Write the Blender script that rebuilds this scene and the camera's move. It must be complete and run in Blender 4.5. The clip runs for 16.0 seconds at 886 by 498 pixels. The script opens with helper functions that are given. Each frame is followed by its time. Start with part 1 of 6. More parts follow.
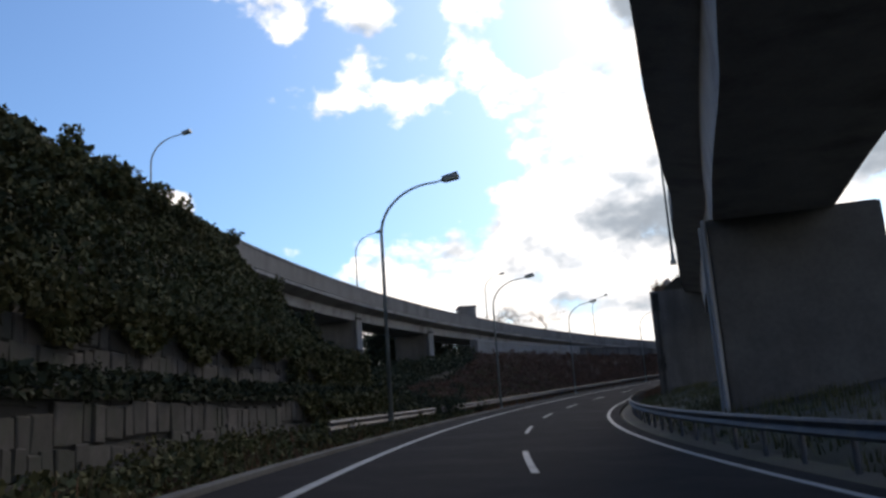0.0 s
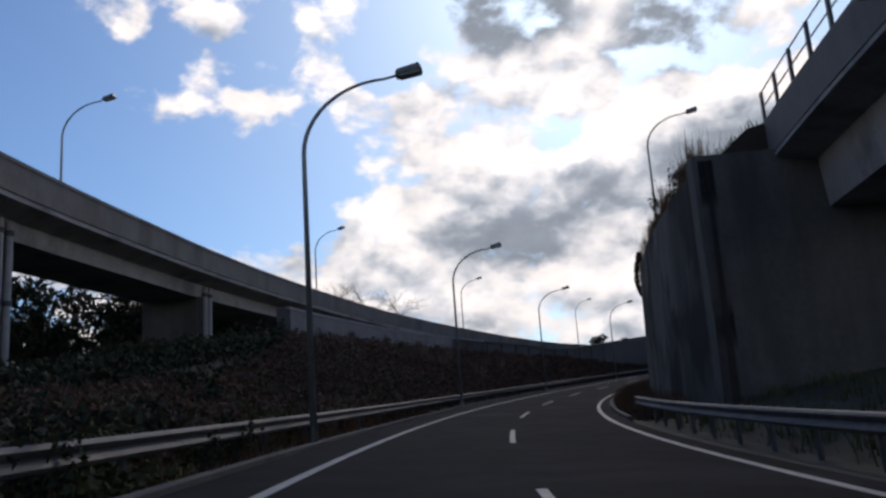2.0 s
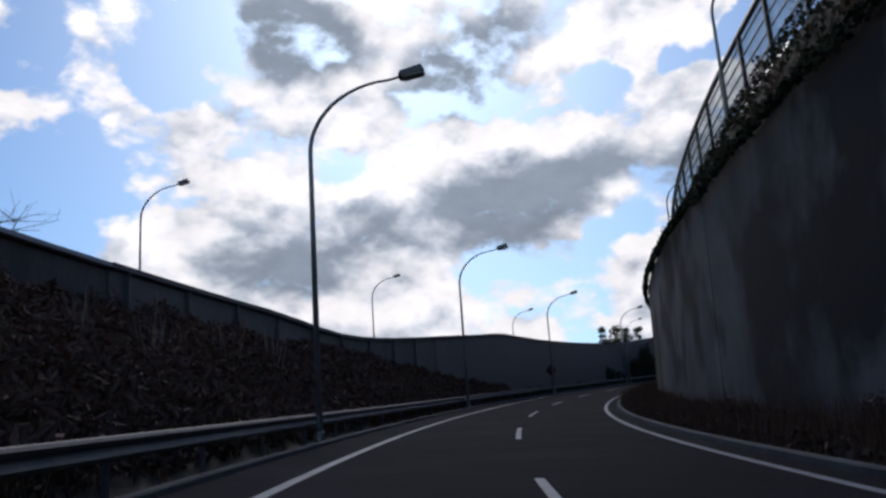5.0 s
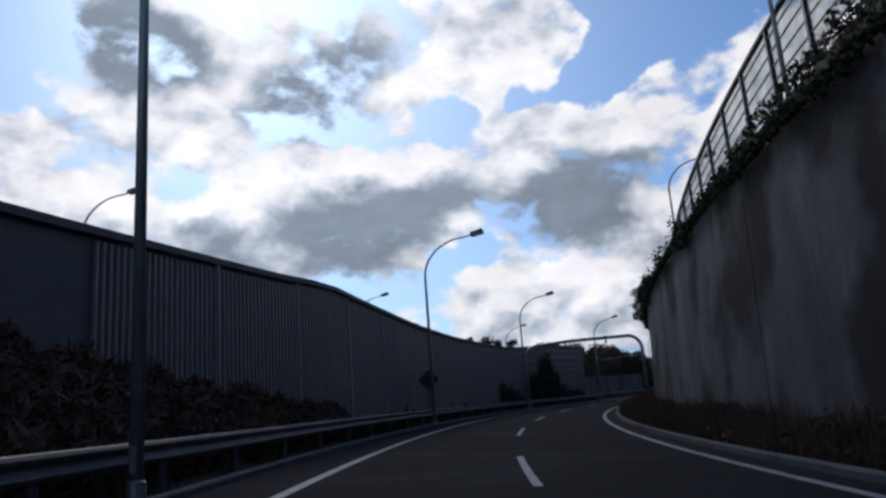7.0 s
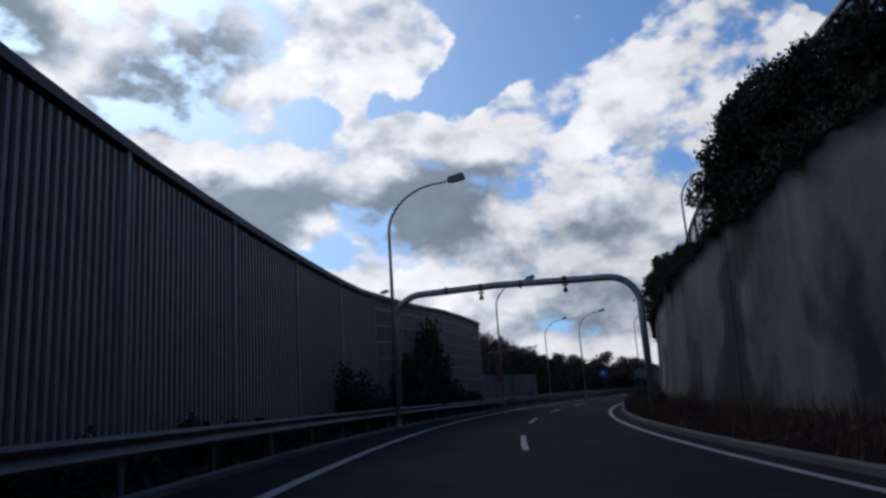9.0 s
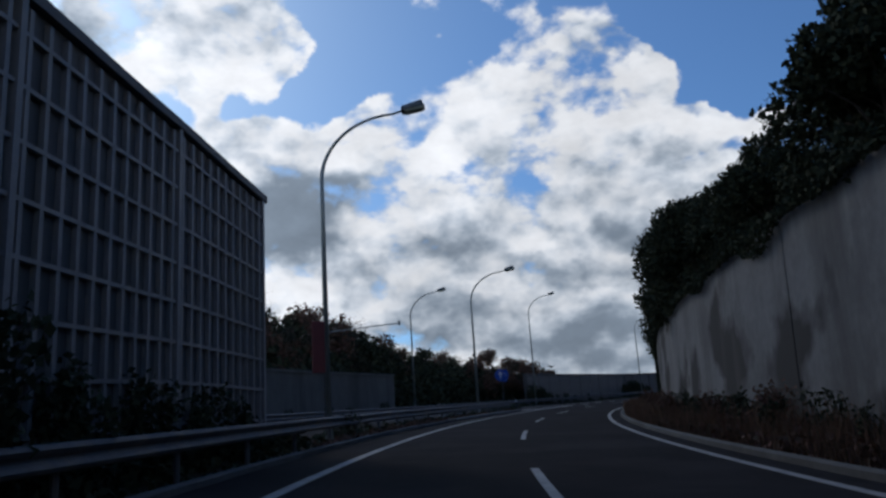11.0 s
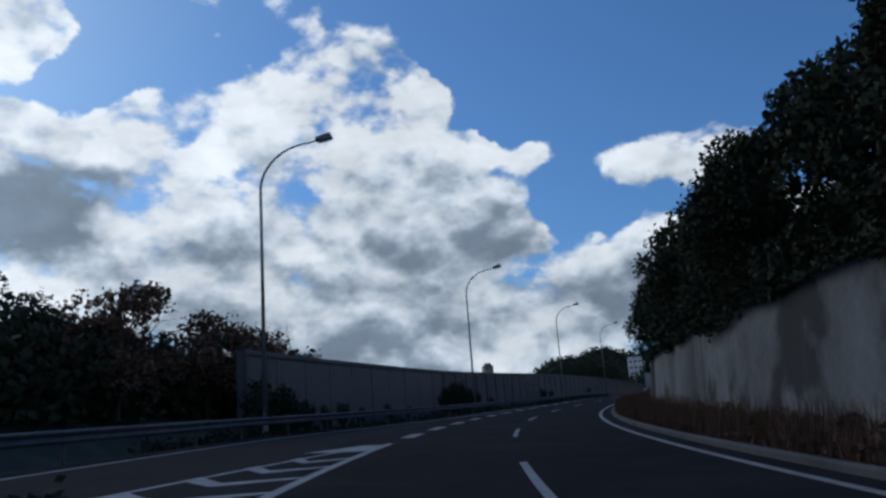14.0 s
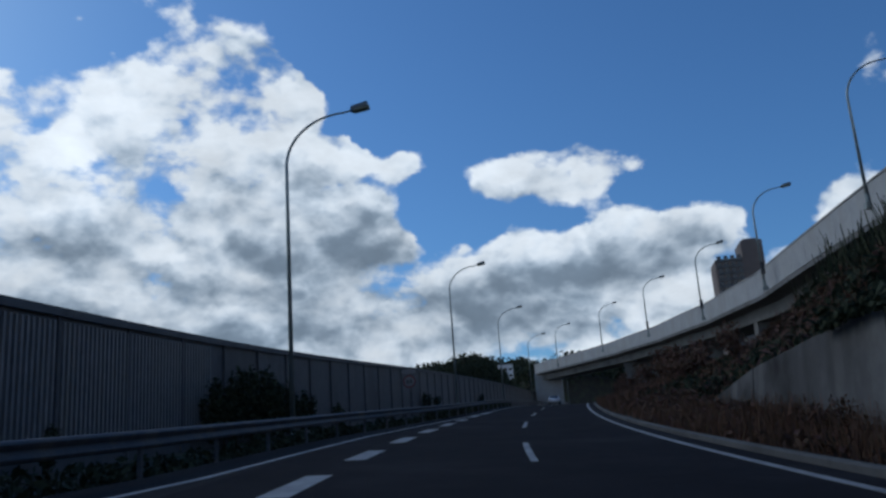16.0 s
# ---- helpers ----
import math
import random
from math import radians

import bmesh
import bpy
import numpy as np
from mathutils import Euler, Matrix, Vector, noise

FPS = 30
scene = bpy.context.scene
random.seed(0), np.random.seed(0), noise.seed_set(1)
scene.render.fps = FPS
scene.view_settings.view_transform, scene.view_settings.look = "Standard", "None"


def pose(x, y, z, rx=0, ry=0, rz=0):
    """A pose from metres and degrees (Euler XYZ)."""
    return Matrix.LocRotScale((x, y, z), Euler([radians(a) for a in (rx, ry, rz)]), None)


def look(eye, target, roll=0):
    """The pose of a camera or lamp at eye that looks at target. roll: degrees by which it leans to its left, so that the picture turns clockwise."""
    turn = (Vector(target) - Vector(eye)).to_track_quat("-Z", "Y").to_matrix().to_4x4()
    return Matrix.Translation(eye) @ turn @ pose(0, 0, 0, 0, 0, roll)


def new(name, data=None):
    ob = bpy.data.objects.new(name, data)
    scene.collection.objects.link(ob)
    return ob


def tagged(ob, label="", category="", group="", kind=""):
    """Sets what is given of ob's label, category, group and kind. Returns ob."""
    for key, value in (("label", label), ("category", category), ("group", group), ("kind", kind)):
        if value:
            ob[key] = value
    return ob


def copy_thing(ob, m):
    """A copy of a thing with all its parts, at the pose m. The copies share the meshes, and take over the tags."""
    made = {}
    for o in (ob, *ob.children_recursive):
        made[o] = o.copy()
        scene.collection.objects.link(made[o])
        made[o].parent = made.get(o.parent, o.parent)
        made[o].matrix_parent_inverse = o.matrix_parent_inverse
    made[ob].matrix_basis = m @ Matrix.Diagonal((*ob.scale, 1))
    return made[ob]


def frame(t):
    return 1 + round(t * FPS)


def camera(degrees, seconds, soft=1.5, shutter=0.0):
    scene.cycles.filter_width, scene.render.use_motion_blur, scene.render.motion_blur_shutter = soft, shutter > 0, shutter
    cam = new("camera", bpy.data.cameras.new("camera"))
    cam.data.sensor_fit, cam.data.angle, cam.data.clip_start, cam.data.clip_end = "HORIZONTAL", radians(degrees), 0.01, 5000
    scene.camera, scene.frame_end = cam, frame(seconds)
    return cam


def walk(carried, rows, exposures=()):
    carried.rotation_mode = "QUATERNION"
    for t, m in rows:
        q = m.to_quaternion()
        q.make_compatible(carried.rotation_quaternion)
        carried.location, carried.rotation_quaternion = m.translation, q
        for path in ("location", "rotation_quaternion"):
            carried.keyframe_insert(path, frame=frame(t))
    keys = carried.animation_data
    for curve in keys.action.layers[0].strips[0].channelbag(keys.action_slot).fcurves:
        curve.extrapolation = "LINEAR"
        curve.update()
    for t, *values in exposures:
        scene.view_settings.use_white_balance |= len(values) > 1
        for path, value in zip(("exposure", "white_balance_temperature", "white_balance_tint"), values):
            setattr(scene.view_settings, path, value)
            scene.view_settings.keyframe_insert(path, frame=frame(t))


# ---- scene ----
# ---- the way of the road: curvature (1/100 m) and rise (per cent) along it ----
SPEED = 22.8
NODE = [s * SPEED for s in (-4, 0, 4, 8, 12, 16, 19, 23, 30)]
BEND = [0.3729, 0.3729, 0.4147, 0.4125, 0.3966, 0.3942, 0.0641, 0.0421, 0.0421]
RISE = [1.762, 1.762, 5.1456, 7.3074, 7.0311, 6.629, 6.9, 3.5, 0.0]
NODE = [-700.0, -120.0] + NODE + [690.0, 760.0, 3000.0]
BEND = [0.0, 0.0] + BEND + [0.0, 0.0, 0.0]
RISE = [0.0, 1.0] + RISE + [0.0, 0.0, 0.0]
BANK = 0.0415
LEFT_LINE, MID_LINE, RIGHT_LINE = -2.574, 1.176, 4.912

_S = np.arange(-700.0, 2600.0, 1.0)


def _sum(a):
    return np.concatenate([[0.0], np.cumsum((a[1:] + a[:-1]) / 2)])


_H = -_sum(np.interp(_S, NODE, BEND) / 100)
_H -= np.interp(0.0, _S, _H)
_X, _Y, _Z = _sum(-np.sin(_H)), _sum(np.cos(_H)), _sum(np.interp(_S, NODE, RISE) / 100)
_X, _Y, _Z = (a - np.interp(0.0, _S, a) for a in (_X, _Y, _Z))


def heading(s):
    return float(np.interp(s, _S, _H))


def P(s, u, h=0.0):
    """The place s metres along the road, u to the right of the driver's line and h above it."""
    a = heading(s)
    return Vector((float(np.interp(s, _S, _X)) + math.cos(a) * u, float(np.interp(s, _S, _Y)) + math.sin(a) * u,
                   float(np.interp(s, _S, _Z)) + h))


def PR(s, u, h=0.0):
    """The same, with h above the banked road surface."""
    return P(s, u, h - BANK * u)


def frame_at(s, u, h=0.0, turn=0.0):
    """A pose at that place: x to the right of the road, y along it, z up."""
    p = P(s, u, h)
    return pose(p.x, p.y, p.z, 0, 0, math.degrees(heading(s)) + turn)


def ramp(s, *pairs):
    """A value that runs straight between (s, value) pairs."""
    return float(np.interp(s, [p[0] for p in pairs], [p[1] for p in pairs]))


# ---- camera ----
cam = camera(55.72, 16.0, soft=2.7)
ROWS = [
    (0.0, 0.000, 0.000, 1.195, 11.980, 3.895, -0.103),
    (0.5, 0.243, 11.397, 1.420, 11.769, 4.017, -2.530),
    (1.0, 0.978, 22.772, 1.694, 11.664, 3.975, -5.208),
    (1.5, 2.208, 34.104, 2.015, 11.946, 4.641, -8.047),
    (2.0, 3.940, 45.371, 2.385, 12.348, 3.977, -10.972),
    (2.5, 6.175, 56.549, 2.802, 12.666, 4.013, -13.699),
    (3.0, 8.916, 67.613, 3.268, 12.876, 3.510, -16.053),
    (3.5, 12.164, 78.540, 3.783, 12.916, 3.738, -18.304),
    (4.0, 15.918, 89.303, 4.345, 13.365, 3.753, -21.093),
    (4.5, 20.176, 99.877, 4.947, 13.210, 3.794, -23.911),
    (5.0, 24.928, 110.238, 5.580, 13.526, 3.936, -26.579),
    (5.5, 30.164, 120.363, 6.244, 13.841, 4.077, -29.257),
    (6.0, 35.872, 130.230, 6.938, 14.157, 4.209, -31.925),
    (6.5, 42.038, 139.817, 7.663, 14.002, 3.711, -34.714),
    (7.0, 48.649, 149.103, 8.419, 14.646, 4.222, -37.418),
    (7.5, 55.690, 158.068, 9.206, 14.778, 3.647, -39.768),
    (8.0, 63.144, 166.691, 10.024, 14.364, 3.901, -42.479),
    (8.5, 70.996, 174.955, 10.855, 14.291, 4.002, -45.023),
    (9.0, 79.225, 182.842, 11.682, 14.329, 3.823, -47.727),
    (9.5, 87.813, 190.338, 12.505, 14.357, 3.643, -50.421),
    (10.0, 96.739, 197.428, 13.324, 14.385, 3.464, -53.105),
    (10.5, 105.982, 204.099, 14.140, 14.423, 3.425, -55.649),
    (11.0, 115.522, 210.338, 14.951, 14.467, 3.625, -58.261),
    (11.5, 125.336, 216.136, 15.759, 14.409, 3.888, -61.238),
    (12.0, 135.404, 221.482, 16.562, 14.315, 3.801, -63.666),
    (12.5, 145.703, 226.367, 17.361, 14.478, 3.675, -66.094),
    (13.0, 156.213, 230.782, 18.154, 14.329, 3.242, -68.835),
    (13.5, 166.911, 234.718, 18.941, 14.259, 4.025, -71.424),
    (14.0, 177.775, 238.167, 19.722, 14.275, 4.195, -74.318),
    (14.5, 188.784, 241.124, 20.498, 14.212, 4.085, -77.076),
    (15.0, 199.915, 243.582, 21.268, 14.189, 4.574, -79.125),
    (15.5, 211.145, 245.537, 22.033, 14.288, 4.334, -81.422),
    (16.0, 222.452, 246.984, 22.791, 14.163, 3.918, -83.734),
]
EXPOSURES = [(0.0, 0.85, 7400, 16), (0.6, 0.7, 7400, 18), (1.2, 0.42, 7300, 19), (2.0, 0.26, 7150, 19), (4.0, 0.2, 6800, 18),
             (7.0, 0.08, 6500, 16), (11.5, 0.02, 6300, 12), (16.0, 0.0, 5900, 8)]
walk(cam, [(t, pose(x, y, z, 90 + pitch, roll, yaw)) for t, x, y, z, pitch, roll, yaw in ROWS], EXPOSURES)

# ---- sky and sun ----
SUN_AZ, SUN_EL = radians(25.0), radians(35.0)
world = bpy.data.worlds.new("sky")
scene.world = world
world.use_nodes = True
wt = world.node_tree
wt.nodes.clear()


def wn(kind, **values):
    n = wt.nodes.new(kind)
    for k, v in values.items():
        if k in ("operation", "blend_type", "data_type", "interpolation_type"):
            if k == "operation":
                n.operation = v
            elif k == "blend_type":
                n.blend_type = v
            elif k == "data_type":
                n.data_type = v
            else:
                n.interpolation_type = v
    return n


def wl(a, b):
    wt.links.new(a, b)


def wmath(op, a, b=None, clamp=False):
    n = wn("ShaderNodeMath", operation=op)
    n.use_clamp = clamp
    for i, v in enumerate((a, b)):
        if v is None:
            continue
        if isinstance(v, (int, float)):
            n.inputs[i].default_value = v
        else:
            wl(v, n.inputs[i])
    return n.outputs[0]


def wsmooth(v, lo, hi, a=0.0, b=1.0):
    n = wn("ShaderNodeMapRange", interpolation_type="SMOOTHSTEP")
    for i, x in enumerate((lo, hi, a, b)):
        n.inputs[1 + i].default_value = x
    wl(v, n.inputs[0])
    return n.outputs[0]


coord = wn("ShaderNodeTexCoord")
sky_dir = coord.outputs["Generated"]
nishita = wn("ShaderNodeTexSky")
nishita.sky_type = "NISHITA"
nishita.sun_disc = False
nishita.sun_elevation = SUN_EL
nishita.sun_rotation = SUN_AZ
nishita.air_density = 1.0
nishita.dust_density = 1.0
nishita.ozone_density = 2.0


def wnoise(scale, detail, rough, distortion=0.0, shift=(0, 0, 0), squash=1.7):
    m = wn("ShaderNodeMapping")
    m.inputs["Location"].default_value = shift
    m.inputs["Scale"].default_value = (1, 1, squash)
    wl(sky_dir, m.inputs["Vector"])
    n = wn("ShaderNodeTexNoise")
    n.inputs["Scale"].default_value, n.inputs["Detail"].default_value = scale, detail
    n.inputs["Roughness"].default_value, n.inputs["Distortion"].default_value = rough, distortion
    wl(m.outputs[0], n.inputs["Vector"])
    return n.outputs["Fac"]


# clouds (+) and clear gaps (-): azimuth, elevation and radius in degrees, weight
CLOUD_WEST = [
    (-21.1, 27.4, 0.8, 0.3), (-23.9, 24.6, 0.7, 0.35), (-11.0, 23.7, 1.3, 0.18), (-11.1, 21.5, 1.0, 0.2), (-10.0, 17.4, 0.3, 0.3), (-11.7, 28.0, 3.0, 0.45),
    (-8.9, 26.6, 1.3, 0.3),
]
CLEAR_WEST = [
    (-19.4, 24.1, 5.1, -0.5), (-22.9, 19.3, 4.0, -0.5), (-13.1, 17.1, 3.0, -0.5), (-14.5, 24.4, 1.7, -0.3),
]
CLOUD_AHEAD = [
    (-9.6, 27.7, 1.3, 0.4), (-3.8, 26.7, 2.0, 0.45), (-4.3, 24.2, 1.3, 0.4), (-2.4, 22.8, 2.0, 0.45), (-5.6, 19.8, 2.0, 0.4), (-6.2, 18.2, 0.8, 0.35),
    (-0.0, 21.8, 1.7, 0.35), (3.4, 24.5, 2.4, 0.55), (2.8, 27.7, 1.7, 0.35), (-1.7, 19.8, 1.0, 0.3), (-11.2, 21.7, 0.8, 0.15), (7.2, 20.9, 2.0, 0.45),
    (7.8, 18.6, 2.0, 0.4), (3.7, 11.2, 2.7, 0.45), (8.2, 13.6, 2.7, 0.45),
]
CLEAR_AHEAD = [
    (1.0, 26.0, 1.2, -0.35), (-7.4, 24.8, 2.0, -0.4), (-8.3, 16.1, 3.7, -0.6), (0.5, 17.8, 3.0, -0.6), (-1.9, 14.9, 2.7, -0.5), (3.0, 18.9, 1.7, -0.4),
    (7.9, 24.6, 1.2, -0.35), (1.9, 14.5, 1.7, -0.45),
]
CLOUD_SUNWARD = [
    (7.5, 22.4, 2.0, 0.4), (9.4, 19.1, 2.4, 0.4), (11.4, 20.9, 2.4, 0.45), (16.3, 20.4, 3.4, 0.6), (23.1, 23.7, 3.0, 0.55), (28.7, 22.0, 3.4, 0.55),
    (25.4, 17.8, 2.7, 0.55), (17.6, 28.1, 3.7, 0.5), (12.0, 15.2, 2.7, 0.5), (9.6, 13.8, 2.7, 0.5), (18.0, 15.3, 3.0, 0.55), (23.9, 14.1, 3.4, 0.55),
    (14.2, 10.9, 3.0, 0.5), (21.6, 11.2, 2.7, 0.4),
]
CLEAR_SUNWARD = [
    (8.3, 24.3, 1.5, -0.45), (9.9, 17.0, 1.3, -0.45), (13.3, 18.0, 1.3, -0.4), (16.9, 17.5, 1.0, -0.3),
]
CLOUD_MIDDLE = [
    (26.9, 28.6, 2.7, 0.5), (24.4, 25.3, 2.4, 0.5), (30.0, 24.2, 4.0, 0.6), (38.6, 27.6, 4.0, 0.6), (44.6, 27.8, 3.0, 0.6), (48.9, 28.3, 1.7, 0.5),
    (46.9, 26.0, 1.3, 0.4), (42.5, 24.3, 1.0, 0.35), (36.5, 21.7, 1.3, 0.45), (33.1, 20.7, 1.7, 0.5), (37.5, 19.4, 2.4, 0.6), (42.1, 20.1, 2.7, 0.6),
    (46.4, 22.0, 2.0, 0.6), (49.5, 20.8, 2.7, 0.6), (54.0, 22.0, 2.7, 0.6), (58.2, 23.8, 2.7, 0.6), (47.5, 17.7, 2.7, 0.6), (31.3, 15.8, 2.7, 0.55),
    (35.3, 16.4, 2.7, 0.55), (42.8, 11.2, 2.4, 0.5), (49.0, 14.0, 2.0, 0.4), (17.6, 27.8, 3.4, 0.45), (19.2, 27.4, 2.2, 0.8), (26.7, 24.3, 2.0, 0.5), (29.6, 25.2, 3.0, 0.4),
]
CLEAR_MIDDLE = [
    (54.0, 26.8, 2.4, -0.7), (45.4, 24.4, 1.2, -0.6), (39.9, 23.6, 1.2, -0.5), (48.3, 24.2, 1.0, -0.5), (50.8, 24.8, 1.3, -0.6), (39.0, 21.9, 0.8, -0.4),
    (19.8, 20.4, 0.8, -0.25), (21.6, 18.8, 1.3, -0.35), (41.0, 13.3, 1.3, -0.5), (38.3, 13.9, 1.0, -0.4),
]
CLOUD_RIGHT = [
    (45.4, 28.9, 3.4, 0.6), (49.0, 27.6, 1.7, 0.5), (42.2, 24.8, 0.9, 0.5), (59.9, 28.7, 0.6, 0.5), (61.9, 27.1, 0.4, 0.45), (67.0, 29.7, 1.3, 0.5),
    (66.3, 26.8, 1.7, 0.6), (69.2, 27.2, 2.0, 0.6), (71.5, 25.8, 2.0, 0.6), (74.2, 24.7, 1.7, 0.55), (76.0, 23.6, 1.3, 0.5), (64.0, 25.2, 1.7, 0.5),
    (60.5, 24.0, 2.0, 0.55), (57.2, 24.2, 1.7, 0.5), (54.7, 23.1, 1.7, 0.5), (46.1, 22.4, 1.7, 0.55), (44.2, 21.6, 1.7, 0.5), (51.3, 20.9, 2.4, 0.55),
    (56.1, 20.0, 2.7, 0.55), (62.4, 21.2, 2.0, 0.5), (70.6, 21.8, 3.0, 0.6), (73.5, 19.9, 2.7, 0.6), (68.2, 18.0, 2.7, 0.6), (53.9, 15.5, 3.0, 0.55),
    (59.9, 15.2, 3.0, 0.55), (65.8, 14.7, 3.0, 0.55), (71.1, 16.5, 2.0, 0.55), (66.9, 23.4, 1.6, 0.4), (65.2, 18.8, 1.8, 0.5), (68.0, 6.5, 3.0, 0.5), (74.0, 6.5, 3.0, 0.45), (79.6, 8.6, 2.0, 0.45), (60.6, 10.2, 2.4, 0.4), (61.5, 7.8, 2.6, 0.45), (77.9, 20.9, 1.2, 0.55), (81.5, 20.4, 1.3, 0.5),
]
CLEAR_RIGHT = [
    (54.5, 28.3, 2.7, -0.75), (59.1, 26.7, 1.3, -0.5), (61.8, 28.7, 1.3, -0.5), (50.6, 24.7, 2.0, -0.6), (45.0, 24.2, 1.0, -0.4),
    (60.3, 20.4, 1.0, -0.25), (79.0, 25.2, 3.0, -0.75), (80.0, 22.5, 1.3, -0.5), (76.1, 19.2, 1.0, -0.4), (49.3, 22.8, 0.8, -0.4),
    (75.4, 27.7, 1.3, -0.5),
]
CLOUD_EAST = [
    (71.0, 26.9, 2.0, 0.6), (74.6, 24.8, 1.7, 0.6), (78.5, 20.8, 1.3, 0.6), (76.1, 20.7, 2.0, 0.5), (72.9, 18.8, 3.0, 0.6), (82.2, 20.3, 1.2, 0.6),
    (85.0, 19.9, 0.7, 0.4), (79.6, 17.9, 1.3, 0.5), (81.4, 14.8, 1.7, 0.6), (77.4, 14.2, 3.0, 0.55), (73.5, 12.4, 3.4, 0.5), (86.2, 14.5, 0.5, 0.4),
    (92.3, 19.9, 1.7, 0.7), (95.6, 19.9, 1.5, 0.7), (97.8, 18.6, 1.5, 0.7), (93.7, 17.6, 1.7, 0.6), (89.8, 18.8, 1.7, 0.6), (87.3, 17.8, 1.0, 0.4),
    (90.5, 13.7, 1.7, 0.6), (93.2, 13.1, 2.0, 0.6), (91.4, 10.9, 2.7, 0.6), (96.3, 13.5, 2.0, 0.55), (99.8, 14.2, 1.9, 0.6), (102.8, 14.3, 1.5, 0.55),
    (104.6, 14.2, 0.8, 0.5), (98.4, 11.7, 2.4, 0.5), (87.0, 9.4, 3.4, 0.5), (110.1, 13.6, 1.5, 0.6), (112.2, 14.3, 1.7, 0.6),
]
CLEAR_EAST = [
    (84.2, 26.4, 5.1, -0.8), (94.6, 25.4, 5.1, -0.9), (105.7, 20.6, 5.1, -0.9), (85.6, 16.8, 2.0, -0.7), (83.9, 16.2, 1.2, -0.6), (87.9, 15.5, 1.0, -0.5),
    (93.4, 15.3, 1.7, -0.6), (99.4, 16.5, 1.7, -0.6), (107.4, 13.8, 2.0, -0.7), (81.9, 22.6, 1.3, -0.6), (80.9, 13.2, 1.2, -0.35),
]
# shaded undersides
GREY_ONE = [
    (8.0, 20.9, 1.2, 0.4), (15.0, 13.3, 2.7, 0.5), (17.5, 27.4, 2.7, 1), (28.9, 24.2, 2.4, 0.9), (19.0, 12.9, 2.0, 0.9), (23.1, 14.2, 2.0, 0.7),
    (30.0, 15.8, 2.7, 0.9), (15.8, 11.6, 2.0, 0.5), (30.0, 24.6, 2.7, 1.1), (32.8, 29.3, 2.7, 0.8), (18.9, 27.8, 2.4, 1), (15.9, 28.6, 2.0, 0.9),
    (32.8, 15.4, 3.0, 1.1), (35.3, 17.2, 2.4, 0.9), (47.4, 16.9, 2.4, 1.1), (44.1, 15.7, 1.7, 1), (49.9, 18.1, 1.7, 0.6), (40.7, 18.3, 2.0, 0.4), (17.6, 27.6, 3.2, 0.8), (29.6, 24.8, 3.0, 0.7), (39.5, 18.0, 2.4, 0.5),
]
GREY_TWO = [
    (48.0, 16.4, 2.4, 1), (50.4, 17.5, 2.4, 0.7), (64.8, 16.4, 2.0, 0.6), (70.5, 17.7, 1.3, 0.4), (57.6, 10.7, 3.4, 0.6), (67.2, 9.2, 3.0, 0.7),
    (53.8, 13.2, 2.0, 0.4), (61.8, 13.9, 2.0, 0.35), (79.1, 16.0, 2.4, 0.6), (81.4, 14.4, 1.3, 0.5), (72.8, 14.7, 3.0, 0.3), (92.9, 17.3, 2.0, 0.35),
    (90.6, 10.2, 2.7, 0.6), (96.0, 10.8, 2.4, 0.6), (84.2, 9.6, 3.4, 0.6), (74.2, 9.7, 3.4, 0.6), (101.9, 12.8, 2.0, 0.4),
]

STRETCH = 0.75
sep = wn("ShaderNodeSeparateXYZ")
wl(sky_dir, sep.inputs[0])
flat_dir = wn("ShaderNodeCombineXYZ")
wl(wmath("MULTIPLY", wmath("ARCTAN2", sep.outputs[0], sep.outputs[1]), STRETCH), flat_dir.inputs[0])
wl(wmath("ARCSINE", sep.outputs[2]), flat_dir.inputs[1])
# frayed edges: the banks' places wander with noise
fray = wn("ShaderNodeTexNoise")
fray.inputs["Scale"].default_value, fray.inputs["Detail"].default_value, fray.inputs["Roughness"].default_value = 11.0, 6.0, 0.62
wl(sky_dir, fray.inputs["Vector"])
fray_off = wn("ShaderNodeVectorMath", operation="MULTIPLY_ADD")
wl(fray.outputs["Color"], fray_off.inputs[0])
fray_off.inputs[1].default_value = (0.045, 0.04, 0.04)
fray_off.inputs[2].default_value = (-0.0225, -0.02, -0.02)
frayed = wn("ShaderNodeVectorMath", operation="ADD")
wl(flat_dir.outputs[0], frayed.inputs[0]), wl(fray_off.outputs[0], frayed.inputs[1])


def gather(spots):
    """Soft round spots added up over the sky."""
    total = None
    for a0, e0, r, weight in spots:
        d = wn("ShaderNodeVectorMath", operation="DISTANCE")
        wl(frayed.outputs[0], d.inputs[0])
        d.inputs[1].default_value = (radians(a0) * STRETCH, radians(e0), 0)
        bump = wsmooth(d.outputs["Value"], 0.0, radians(r) * 1.75, weight, 0.0)
        total = bump if total is None else wmath("ADD", total, bump)
    return total


cover = wmath("MAXIMUM", wmath("MINIMUM", gather(CLOUD_WEST + CLEAR_WEST + CLOUD_AHEAD + CLEAR_AHEAD + CLOUD_SUNWARD + CLEAR_SUNWARD + CLOUD_MIDDLE + CLEAR_MIDDLE
                                         + CLOUD_RIGHT + CLEAR_RIGHT + CLOUD_EAST + CLEAR_EAST), 0.55), -0.6)
big = wnoise(6.0, 9.0, 0.55, 0.25, (3.1, 0.4, 0.2))
big_up = wnoise(6.0, 9.0, 0.55, 0.25, (3.1, 0.4, 0.25))
fine = wnoise(19.0, 8.0, 0.6, 0.15, (0.7, 2.2, 1.1))
fine_up = wnoise(19.0, 8.0, 0.6, 0.15, (0.7, 2.2, 1.125))


